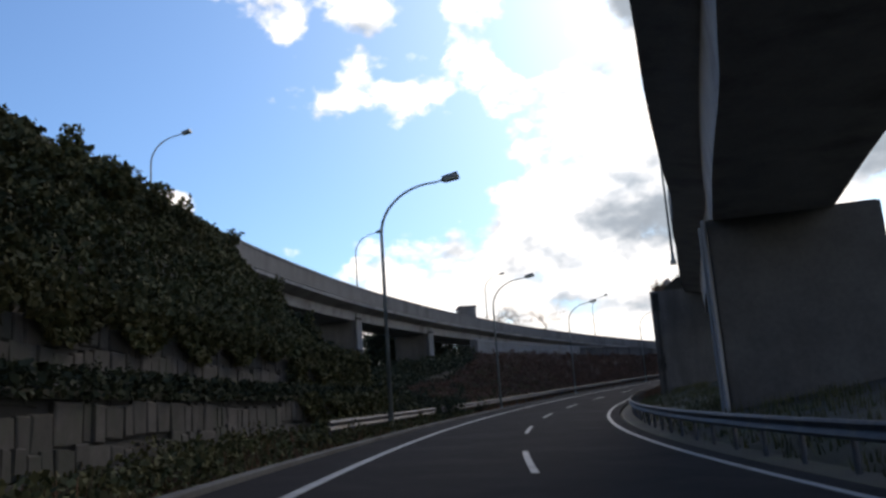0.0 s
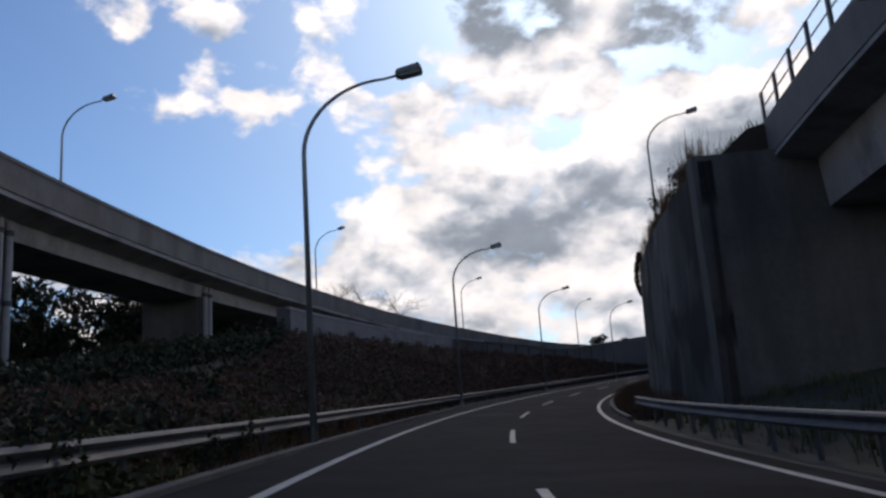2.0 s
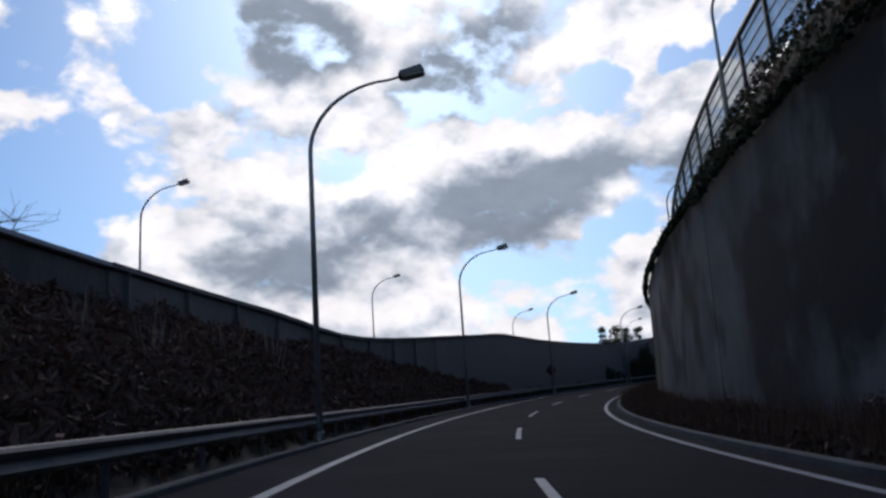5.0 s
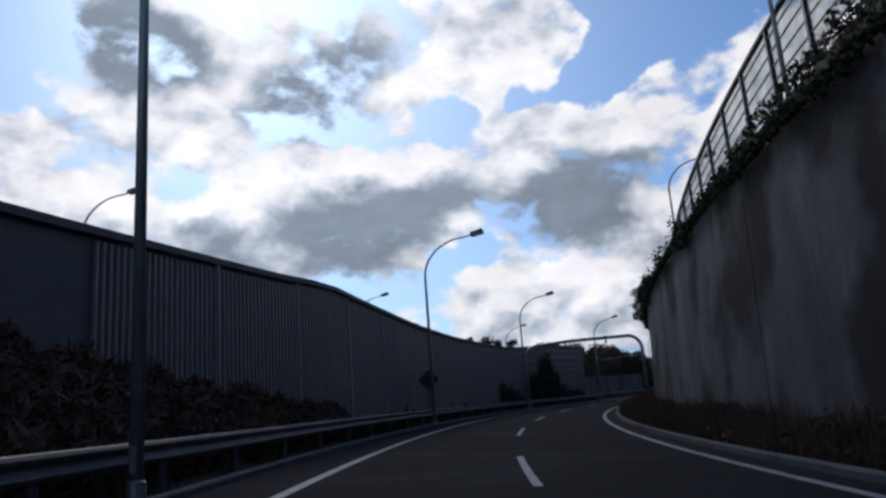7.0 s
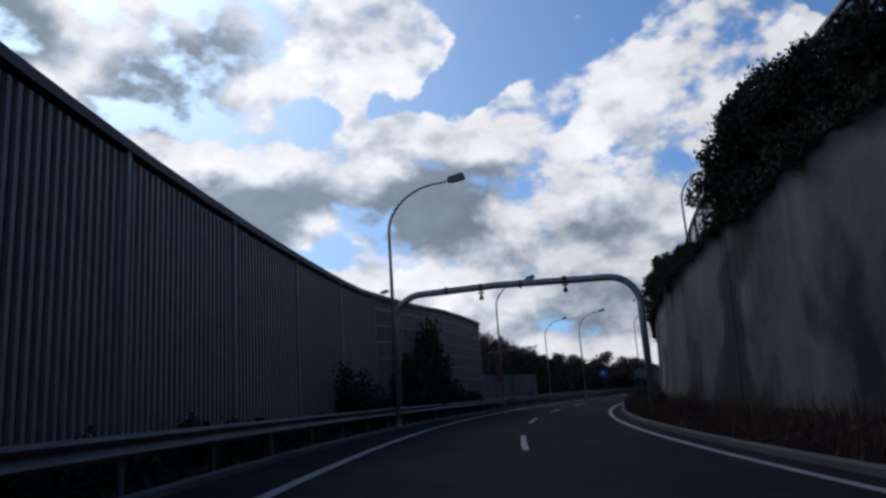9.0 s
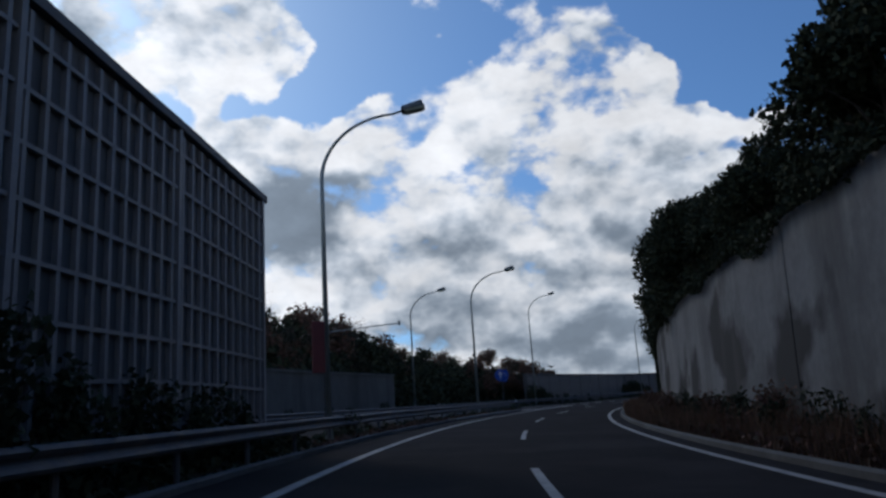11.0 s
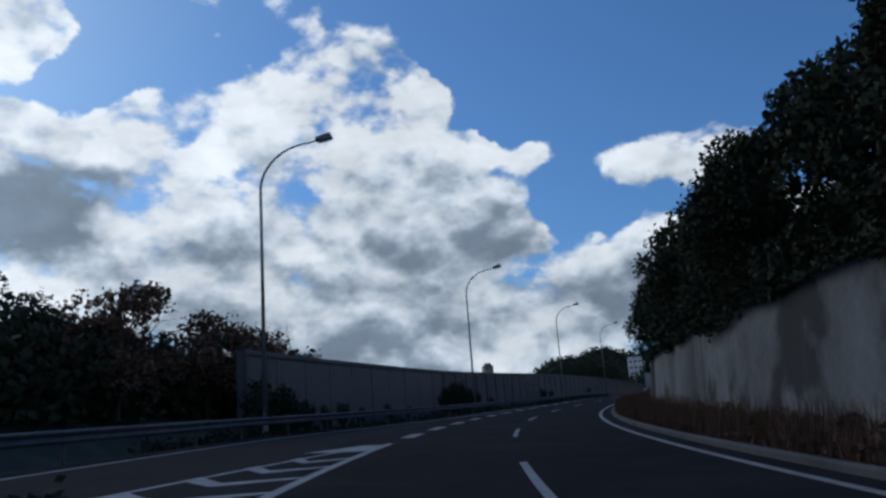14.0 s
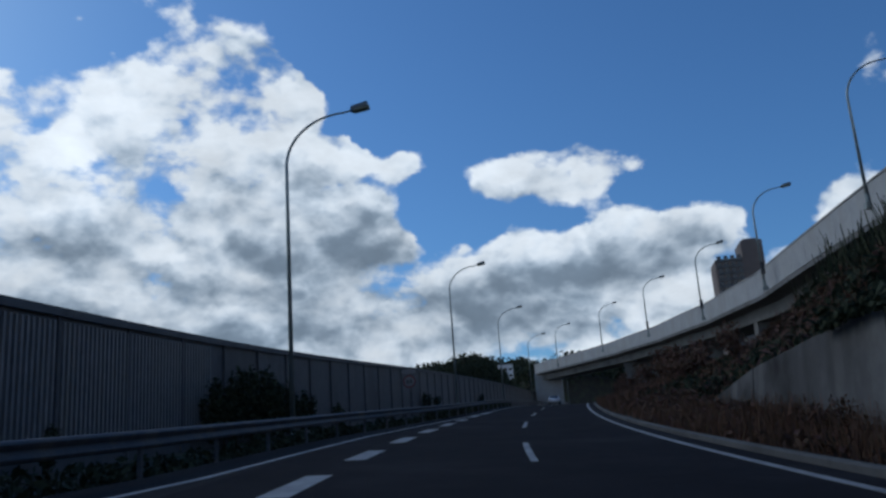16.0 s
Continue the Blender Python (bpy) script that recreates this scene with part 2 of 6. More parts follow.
def lumps(scale, lift):
    """Rounded heaps, as in the tops of cumulus, looked up a little higher by lift."""
    m = wn("ShaderNodeMapping")
    m.inputs["Location"].default_value = (1.3, 0.6, lift)
    m.inputs["Scale"].default_value = (1, 1, 1.5)
    warped = wn("ShaderNodeVectorMath", operation="ADD")
    wl(sky_dir, warped.inputs[0]), wl(fray_off.outputs[0], warped.inputs[1])
    wl(warped.outputs[0], m.inputs["Vector"])
    v = wn("ShaderNodeTexVoronoi")
    v.feature = "SMOOTH_F1"
    v.inputs["Scale"].default_value, v.inputs["Detail"].default_value, v.inputs["Roughness"].default_value = scale, 3.0, 0.55
    v.inputs["Smoothness"].default_value = 0.35
    wl(m.outputs[0], v.inputs["Vector"])
    return v.outputs["Distance"]


heap, heap_up = lumps(10.0, 0.0), lumps(10.0, 0.035)
puff = wmath("ADD", wmath("ADD", wmath("MULTIPLY", wmath("SUBTRACT", big, 0.5), 1.2), wmath("MULTIPLY", wmath("SUBTRACT", fine, 0.5), 0.9)),
             wmath("MULTIPLY", wmath("SUBTRACT", 0.85, heap), 0.8))
low_cloud = wsmooth(wmath("ARCSINE", sep.outputs[2]), radians(5), radians(22), 0.62, 0.0)
density = wmath("ADD", wmath("ADD", wmath("ADD", cover, low_cloud), wsmooth(wmath("ARCSINE", sep.outputs[2]), radians(31), radians(52), -0.13, -0.62)), puff)
mask = wsmooth(density, -0.11, 0.27)
# cloud above a place shades it
shade = wmath("ADD", wmath("ADD", wmath("MULTIPLY", wmath("SUBTRACT", big_up, big), 2.6), wmath("MULTIPLY", wmath("SUBTRACT", fine_up, fine), 1.2)),
              wmath("MULTIPLY", wmath("SUBTRACT", heap, heap_up), 1.3))
thick = wsmooth(wmath("ADD", wmath("ADD", shade, gather(GREY_ONE + GREY_TWO)), wmath("MULTIPLY", density, 0.45)), -0.3, 1.45)
# clouds are white and glaring towards the sun, grey where they are thick
sx, sy, sz = math.sin(SUN_AZ) * math.cos(SUN_EL), math.cos(SUN_AZ) * math.cos(SUN_EL), math.sin(SUN_EL)
dot = wn("ShaderNodeVectorMath", operation="DOT_PRODUCT")
wl(sky_dir, dot.inputs[0])
dot.inputs[1].default_value = (sx, sy, sz)
near_sun = wsmooth(dot.outputs["Value"], 0.72, 1.0)
lit = wmath("ADD", wmath("MULTIPLY", near_sun, 0.16), 0.81)
grey = wmath("ADD", wmath("MULTIPLY", near_sun, 0.10), 0.25)
bright = wn("ShaderNodeMix", data_type="FLOAT")
wl(thick, bright.inputs[0]), wl(lit, bright.inputs[2]), wl(grey, bright.inputs[3])
mottle = wmath("ADD", wmath("ADD", wmath("MULTIPLY", wmath("SUBTRACT", fine_up, 0.5), 0.55), wmath("MULTIPLY", wmath("SUBTRACT", big_up, 0.5), 0.6)), 1.0)
mottled = wmath("MULTIPLY", bright.outputs[0], mottle)
tone = wn("ShaderNodeMix", data_type="RGBA")
wl(thick, tone.inputs[0])
tone.inputs[6].default_value, tone.inputs[7].default_value = (0.95, 0.98, 1.0, 1), (0.66, 0.83, 1.02, 1)
cloud = wn("ShaderNodeMix", data_type="RGBA", blend_type="MULTIPLY")
cloud.inputs[0].default_value = 1.0
wl(tone.outputs[2], cloud.inputs[6]), wl(mottled, cloud.inputs[7])
SKY_STRENGTH = 0.085
cloud_up = wn("ShaderNodeVectorMath", operation="SCALE")
wl(cloud.outputs[2], cloud_up.inputs[0])
cloud_up.inputs["Scale"].default_value = 1 / SKY_STRENGTH
allsky = wn("ShaderNodeMix", data_type="RGBA")
deep = wn("ShaderNodeMix", data_type="RGBA", blend_type="MULTIPLY")
deep.inputs[0].default_value = 1.0
hue = wn("ShaderNodeMix", data_type="RGBA")
hue.inputs[6].default_value, hue.inputs[7].default_value = (0.52, 0.82, 1.12, 1), (0.60, 0.85, 1.08, 1)
wl(wsmooth(dot.outputs["Value"], 0.80, 0.98), hue.inputs[0])
wl(hue.outputs[2], deep.inputs[7])
wl(nishita.outputs[0], deep.inputs[6])
wl(mask, allsky.inputs[0]), wl(deep.outputs[2], allsky.inputs[6]), wl(cloud_up.outputs[0], allsky.inputs[7])
back = wn("ShaderNodeBackground")
back.inputs[1].default_value = SKY_STRENGTH
wl(allsky.outputs[2], back.inputs[0])
wl(back.outputs[0], wn("ShaderNodeOutputWorld").inputs[0])

sun = new("sun", bpy.data.lights.new("sun", "SUN"))
sun.data.energy, sun.data.angle, sun.data.color = 0.5, radians(12), (1.0, 0.95, 0.87)
sun.matrix_world = look((sx * 500, sy * 500, sz * 500), (0, 0, 0))


# ---- materials ----
def material(name, colour, colour2=None, rough=0.8, metal=0.0, scale=1.0, bump=0.15, stain=None, stain_scale=0.3, streak=False,
             vary=0.0, spec=0.4, detail_scale=None, blotch=None):
    """A weathered surface: two tones mixed by coarse and fine noise, an optional stain tone, fine relief."""
    m = bpy.data.materials.new(name)
    m.use_nodes = True
    t = m.node_tree
    b = t.nodes["Principled BSDF"]
    geo = t.nodes.new("ShaderNodeNewGeometry")

    def noise_at(sc, detail=6.0, r=0.6, stretch=(1, 1, 1)):
        mp = t.nodes.new("ShaderNodeMapping")
        mp.inputs["Scale"].default_value = stretch
        t.links.new(geo.outputs["Position"], mp.inputs["Vector"])
        n = t.nodes.new("ShaderNodeTexNoise")
        n.inputs["Scale"].default_value, n.inputs["Detail"].default_value, n.inputs["Roughness"].default_value = sc, detail, r
        t.links.new(mp.outputs[0], n.inputs["Vector"])
        return n.outputs["Fac"]

    def span(v, lo, hi):
        r = t.nodes.new("ShaderNodeMapRange")
        r.inputs[1].default_value, r.inputs[2].default_value = lo, hi
        t.links.new(v, r.inputs[0])
        return r.outputs[0]

    def mix(f, a, c, blend="MIX"):
        n = t.nodes.new("ShaderNodeMix")
        n.data_type, n.blend_type = "RGBA", blend
        for i, v in ((0, f), (6, a), (7, c)):
            if isinstance(v, (int, float)):
                n.inputs[i].default_value = v
            elif isinstance(v, tuple):
                n.inputs[i].default_value = (*v, 1)
            else:
                t.links.new(v, n.inputs[i])
        return n.outputs[2]

    colour2 = colour2 or tuple(c * 0.7 for c in colour)
    ds = detail_scale or 14.0 * scale
    base = mix(span(noise_at(1.3 * scale), 0.32, 0.68), colour, colour2)
    base = mix(span(noise_at(ds, 4.0), 0.25, 0.75), base, mix(1.0, base, (0.78, 0.78, 0.78), "MULTIPLY"))
    if stain:
        s = noise_at(stain_scale, 7.0, 0.62, (1, 1, 0.18) if streak else (1, 1, 1))
        base = mix(span(s, 0.50, 0.66), base, stain)
    if blotch:
        tone, size, lo, hi = blotch
        base = mix(span(noise_at(size, 5.0, 0.5), lo, hi), base, tone)
        base = mix(span(noise_at(size * 2.3, 6.0, 0.6, (1, 1, 0.12)), 0.56, 0.68), base, mix(1.0, base, (1.35, 1.33, 1.3), "MULTIPLY"))
    if vary:
        info = t.nodes.new("ShaderNodeObjectInfo")
        isl = t.nodes.new("ShaderNodeMath")
        isl.operation = "ADD"
        t.links.new(info.outputs["Random"], isl.inputs[0])
        t.links.new(geo.outputs["Random Per Island"], isl.inputs[1])
        fr = t.nodes.new("ShaderNodeMath")
        fr.operation = "FRACT"
        t.links.new(isl.outputs[0], fr.inputs[0])
        hsv = t.nodes.new("ShaderNodeHueSaturation")
        r = t.nodes.new("ShaderNodeMapRange")
        r.inputs[3].default_value, r.inputs[4].default_value = 1 - vary, 1 + vary
        t.links.new(fr.outputs[0], r.inputs[0])
        t.links.new(r.outputs[0], hsv.inputs["Value"])
        r2 = t.nodes.new("ShaderNodeMapRange")
        r2.inputs[3].default_value, r2.inputs[4].default_value = 0.5 + vary * 0.05, 0.5 - vary * 0.06
        t.links.new(fr.outputs[0], r2.inputs[0])
        t.links.new(r2.outputs[0], hsv.inputs["Hue"])
        t.links.new(base, hsv.inputs["Color"])
        base = hsv.outputs[0]
    t.links.new(base, b.inputs["Base Color"])
    b.inputs["Metallic"].default_value = metal
    b.inputs["Specular IOR Level"].default_value = spec
    rr = t.nodes.new("ShaderNodeMapRange")
    rr.inputs[3].default_value, rr.inputs[4].default_value = max(rough - 0.12, 0.05), min(rough + 0.1, 1)
    t.links.new(noise_at(3 * scale), rr.inputs[0])
    t.links.new(rr.outputs[0], b.inputs["Roughness"])
    if bump:
        bp = t.nodes.new("ShaderNodeBump")
        bp.inputs["Strength"].default_value, bp.inputs["Distance"].default_value = bump, 0.02 / scale
        t.links.new(noise_at(ds * 0.8, 5.0), bp.inputs["Height"])
        t.links.new(bp.outputs[0], b.inputs["Normal"])
    return m


asphalt = material("asphalt", (0.028, 0.027, 0.030), (0.022, 0.0215, 0.024), 0.95, spec=0.03, scale=0.5, bump=0.4, detail_scale=60, stain=(0.033, 0.032, 0.035), stain_scale=0.25)
asphalt_old = material("asphalt_old", (0.042, 0.041, 0.042), (0.034, 0.033, 0.034), 0.95, spec=0.03, scale=0.5, bump=0.4, detail_scale=50)
paint = material("road_paint", (0.38, 0.38, 0.375), (0.25, 0.25, 0.245), 0.7, scale=1.5, bump=0.2, stain=(0.20, 0.20, 0.20), stain_scale=1.6)
concrete = material("concrete", (0.20, 0.195, 0.19), (0.15, 0.147, 0.142), 0.9, scale=0.6, stain=(0.10, 0.098, 0.092), stain_scale=0.35, streak=True)
concrete_wall = material("wall_concrete", (0.235, 0.231, 0.224), (0.15, 0.146, 0.142), 0.95, spec=0.08, scale=0.3, stain=(0.09, 0.086, 0.083), stain_scale=0.2, streak=True, blotch=((0.06, 0.057, 0.054), 0.27, 0.53, 0.61))
# Base raised well above the plain concrete, in place of bounced light on undersides.
concrete_lifted = material("soffit_concrete", (0.44, 0.43, 0.42), (0.34, 0.335, 0.33), 0.9, scale=0.6, stain=(0.19, 0.185, 0.18), stain_scale=0.3)
# Darker copy of the wall concrete: shade in the base, plus stains and blotches.
concrete_wall_shaded = material("shaded_wall_concrete", (0.165, 0.16, 0.154), (0.10, 0.097, 0.094), 0.95, spec=0.08, scale=0.22, stain=(0.06, 0.058, 0.056), stain_scale=0.17, streak=True, blotch=((0.035, 0.033, 0.032), 0.21, 0.47, 0.56))
# Darker copy of the concrete: shade under the decks in its base; kerbs share it.
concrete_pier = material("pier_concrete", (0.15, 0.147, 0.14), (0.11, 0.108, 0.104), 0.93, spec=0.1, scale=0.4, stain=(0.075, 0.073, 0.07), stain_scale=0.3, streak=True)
concrete_white = material("parapet_concrete", (0.44, 0.44, 0.435), (0.36, 0.36, 0.355), 0.85, scale=0.5, stain=(0.32, 0.31, 0.29), stain_scale=0.5, streak=True)
stone = material("wall_stone", (0.085, 0.078, 0.070), (0.052, 0.049, 0.044), 0.95, scale=2.0, bump=0.6, stain=(0.05, 0.055, 0.04), stain_scale=0.7, vary=0.22)
mortar = material("mortar", (0.065, 0.062, 0.057), (0.045, 0.043, 0.04), 0.95)
galvanised = material("galvanised_steel", (0.125, 0.125, 0.13), (0.09, 0.09, 0.094), 0.7, metal=0.25, scale=3, bump=0.05, stain=(0.16, 0.13, 0.11), stain_scale=1.2)
pole_steel = material("pole_steel", (0.30, 0.34, 0.33), (0.24, 0.27, 0.27), 0.45, metal=0.6, scale=3, bump=0.03)
dark_steel = material("dark_steel", (0.06, 0.062, 0.065), (0.045, 0.046, 0.05), 0.5, metal=0.5, scale=3, bump=0.05)
lamp_grey = material("lamp_housing", (0.20, 0.21, 0.20), (0.15, 0.16, 0.15), 0.5, metal=0.3, scale=4, bump=0.03)
lamp_glass = material("lamp_lens", (0.45, 0.50, 0.42), (0.38, 0.42, 0.35), 0.25, scale=4, bump=0.0, spec=0.6)
barrier_panel = material("barrier_panel", (0.12, 0.117, 0.12), (0.09, 0.088, 0.09), 0.7, metal=0.1, scale=1.5, bump=0.05, stain=(0.07, 0.067, 0.067), stain_scale=0.5, streak=True)
barrier_slat = material("barrier_slat", (0.235, 0.23, 0.235), (0.185, 0.18, 0.185), 0.6, metal=0.2, scale=2.0, bump=0.05, stain=(0.2, 0.19, 0.18), stain_scale=0.8, streak=True)
soil = material("soil", (0.055, 0.045, 0.032), (0.036, 0.032, 0.022), 0.95, scale=0.8, bump=0.8, stain=(0.06, 0.065, 0.03), stain_scale=0.3)
leaf = material("leaves", (0.118, 0.12, 0.05), (0.082, 0.078, 0.038), 0.9, scale=0.6, bump=0.0, spec=0.12, vary=0.45)
leaf_dark = material("dark_leaves", (0.055, 0.064, 0.036), (0.038, 0.046, 0.028), 0.9, scale=0.6, bump=0.0, spec=0.12, vary=0.4)
leaf_rust = material("rust_leaves", (0.165, 0.096, 0.066), (0.11, 0.072, 0.05), 0.9, scale=0.6, bump=0.0, spec=0.12, vary=0.4)
dry_grass = material("dry_grass", (0.20, 0.115, 0.065), (0.12, 0.07, 0.042), 0.9, scale=0.9, bump=0.0, spec=0.12, vary=0.4)
plume_pale = material("plume_grass", (0.30, 0.25, 0.20), (0.20, 0.16, 0.12), 0.9, scale=0.9, bump=0.0, spec=0.1, vary=0.3)
bark = material("bark", (0.09, 0.07, 0.055), (0.055, 0.045, 0.036), 0.95, scale=4, bump=0.7)
sign_blue = material("sign_blue", (0.02, 0.09, 0.42), (0.018, 0.075, 0.36), 0.4, scale=3, bump=0.0)
sign_white = material("sign_white", (0.75, 0.75, 0.75), (0.68, 0.68, 0.68), 0.4, scale=3, bump=0.0)
sign_back = material("sign_back", (0.20, 0.19, 0.19), (0.16, 0.15, 0.15), 0.5, metal=0.4, scale=3, bump=0.02)
sign_maroon = material("sign_maroon", (0.085, 0.02, 0.026), (0.06, 0.016, 0.02), 0.6, scale=3, bump=0.02)
sign_red = material("sign_red", (0.17, 0.03, 0.03), (0.13, 0.027, 0.027), 0.5, scale=3, bump=0.02)
car_white = material("car_paint", (0.72, 0.72, 0.72), (0.66, 0.66, 0.66), 0.25, scale=2, bump=0.0, spec=0.6)
glass_dark = material("dark_glass", (0.02, 0.025, 0.03), (0.015, 0.02, 0.022), 0.1, scale=2, bump=0.0, spec=0.7)
rubber = material("rubber", (0.02, 0.02, 0.02), (0.015, 0.015, 0.015), 0.9, scale=4, bump=0.1)
tower_wall = material("tower_wall", (0.22, 0.17, 0.145), (0.18, 0.145, 0.125), 0.85, scale=0.2, bump=0.05)


def clear_plastic(name):
    """A clear plastic sheet, greyed by weather and dust."""
    m = bpy.data.materials.new(name)
    m.use_nodes = True
    t = m.node_tree
    b = t.nodes["Principled BSDF"]
    b.inputs["Base Color"].default_value = (0.26, 0.27, 0.27, 1)
    b.inputs["Roughness"].default_value = 0.35
    geo = t.nodes.new("ShaderNodeNewGeometry")
    n = t.nodes.new("ShaderNodeTexNoise")
    n.inputs["Scale"].default_value, n.inputs["Detail"].default_value = 1.1, 5.0
    t.links.new(geo.outputs["Position"], n.inputs["Vector"])
    dust = t.nodes.new("ShaderNodeMapRange")
    dust.inputs[1].default_value, dust.inputs[2].default_value = 0.3, 0.7
    dust.inputs[3].default_value, dust.inputs[4].default_value = 0.14, 0.34
    t.links.new(n.outputs["Fac"], dust.inputs[0])
    clear = t.nodes.new("ShaderNodeBsdfTransparent")
    clear.inputs[0].default_value = (0.80, 0.83, 0.84, 1)
    mx = t.nodes.new("ShaderNodeMixShader")
    t.links.new(dust.outputs[0], mx.inputs[0]), t.links.new(clear.outputs[0], mx.inputs[1]), t.links.new(b.outputs[0], mx.inputs[2])
    t.links.new(mx.outputs[0], t.nodes["Material Output"].inputs[0])
    return m


clear_sheet = clear_plastic("clear_sheet")


# ---- building blocks ----
def part(name, bm, mat, parent=None, label="", smooth=False):
    """Links a bmesh as one mesh object, under a thing or on its own."""
    me = bpy.data.meshes.new(name)
    bm.to_mesh(me)
    bm.free()
    me.materials.append(mat)
    if smooth:
        me.polygons.foreach_set("use_smooth", [True] * len(me.polygons))
    ob = new(name, me)
    if parent is not None:
        ob.parent = parent
    if label:
        tagged(ob, label)
    return ob


def meshed(name, verts, faces, mat, parent=None, label="", smooth=False):
    me = bpy.data.meshes.new(name)
    me.from_pydata(verts, [], faces)
    me.materials.append(mat)
    if smooth:
        me.polygons.foreach_set("use_smooth", [True] * len(me.polygons))
    me.update()
    ob = new(name, me)
    if parent is not None:
        ob.parent = parent
    if label:
        tagged(ob, label)
    return ob


def stations(s0, s1, step):
    n = max(1, int(math.ceil((s1 - s0) / step)))
    return [s0 + (s1 - s0) * i / n for i in range(n + 1)]


def sweep(name, s0, s1, step, profile, mat, parent=None, label="", closed=True, smooth=False):
    """A cross-section, given as (u, h) pairs by profile(s), drawn along the road."""
    ss = stations(s0, s1, step)
    verts, n = [], 0
    for s in ss:
        ring = profile(s)
        n = len(ring)
        verts += [P(s, u, h) for u, h in ring]
    faces = []
    m = n if closed else n - 1
    for i in range(len(ss) - 1):
        a, b = i * n, (i + 1) * n
        for j in range(m):
            k = (j + 1) % n
            faces.append((a + j, a + k, b + k, b + j))
    if closed:
        faces.append(tuple(range(n - 1, -1, -1)))
        faces.append(tuple(range((len(ss) - 1) * n, len(ss) * n)))
    ob = meshed(name, verts, faces, mat, parent, label, smooth)
    bm = bmesh.new()
    bm.from_mesh(ob.data)
    if closed:
        bmesh.ops.recalc_face_normals(bm, faces=bm.faces)
    bm.to_mesh(ob.data)
    bm.free()
    return ob


def box(bm, x0, x1, y0, y1, z0, z1, m=None):
    vs = [bm.verts.new(Vector(v) if m is None else m @ Vector(v)) for v in
          ((x0, y0, z0), (x1, y0, z0), (x1, y1, z0), (x0, y1, z0), (x0, y0, z1), (x1, y0, z1), (x1, y1, z1), (x0, y1, z1))]
    for f in ((3, 2, 1, 0), (4, 5, 6, 7), (0, 1, 5, 4), (1, 2, 6, 5), (2, 3, 7, 6), (3, 0, 4, 7)):
        bm.faces.new([vs[i] for i in f])
    return vs


def tube(bm, points, radii, sides=10, caps=True):
    """A round bar along points, with a radius at each."""
    rings = []
    pts = [Vector(p) for p in points]
    for i, p in enumerate(pts):
        d = (pts[min(i + 1, len(pts) - 1)] - pts[max(i - 1, 0)]).normalized()
        x = d.cross(Vector((0.13, 0.97, 0.21))).normalized()
        if x.length < 0.1:
            x = d.cross(Vector((1, 0, 0))).normalized()
        y = d.cross(x)
        rings.append([bm.verts.new(p + (x * math.cos(2 * math.pi * k / sides) + y * math.sin(2 * math.pi * k / sides)) * radii[i]) for k in range(sides)])
    for a, b in zip(rings, rings[1:]):
        for k in range(sides):
            bm.faces.new((a[k], a[(k + 1) % sides], b[(k + 1) % sides], b[k]))
    if caps:
        bm.faces.new(rings[0][::-1]), bm.faces.new(rings[-1])


def empty(name, m, label="", category="", group="", kind=""):
    e = new(name)
    e.matrix_world = m
    return tagged(e, label, category, group, kind)


# ---- ground: one sheet, from the road's edge to the horizon ----
def wall_top(s):
    """Top of the retaining wall on the inside of the bend."""
    return ramp(s, (60, 9.0), (75, 8.8), (120, 8.1), (180, 7.35), (205, 6.75), (250, 6.0), (282, 5.2), (300, 4.9), (334, 3.6), (370, 3.0), (383, 2.45), (392, 1.5), (401.5, 0.0))


def fence_foot(s):
    """Foot of the fence on the bank behind the retaining wall."""
    return ramp(s, (76, 10.2), (105, 11.6), (120, 12.3), (153, 11.4), (185, 10.5), (203, 9.6), (227, 8.5), (254, 7.9), (263, 7.4), (310, 7.2), (345, 6.0), (392, 3.0), (402, 2.0))


def wall_u(s):
    return 8.25


def flank_u(s):
    """Near face of the viaduct, its abutment wall and then the noise barrier on the outside of the bend."""
    return ramp(s, (100, -15.0), (120, -13.6), (140, -11.8), (160, -9.8), (176, -8.0), (192, -6.1), (204, -5.7), (275, -5.7))


def flank_top(s):
    return ramp(s, (99, 7.8), (115, 7.25), (130, 6.75), (140, 6.4), (153, 5.85), (160, 5.2), (165, 5.12), (171, 5.36), (180, 5.82), (188, 6.15), (192, 6.4), (197, 6.32), (206, 6.15), (220, 6.1), (240, 6.2), (252, 6.8), (261, 7.3), (268, 7.42), (275, 7.3))


def via_u(s):
    """Near edge of the viaduct behind the screen wall."""
    return ramp(s, (20, -17.5), (40, -17.95), (65, -18.8), (90, -19.8), (115, -21.0), (140, -21.3), (165, -19.1), (190, -15.8), (215, -13.0), (250, -10.5))


def via_top(s):
    return ramp(s, (20, 13.6), (40, 13.26), (65, 12.9), (90, 12.45), (115, 11.75), (140, 10.4), (160, 8.7), (180, 6.75), (195, 5.8), (215, 4.8), (250, 2.6))


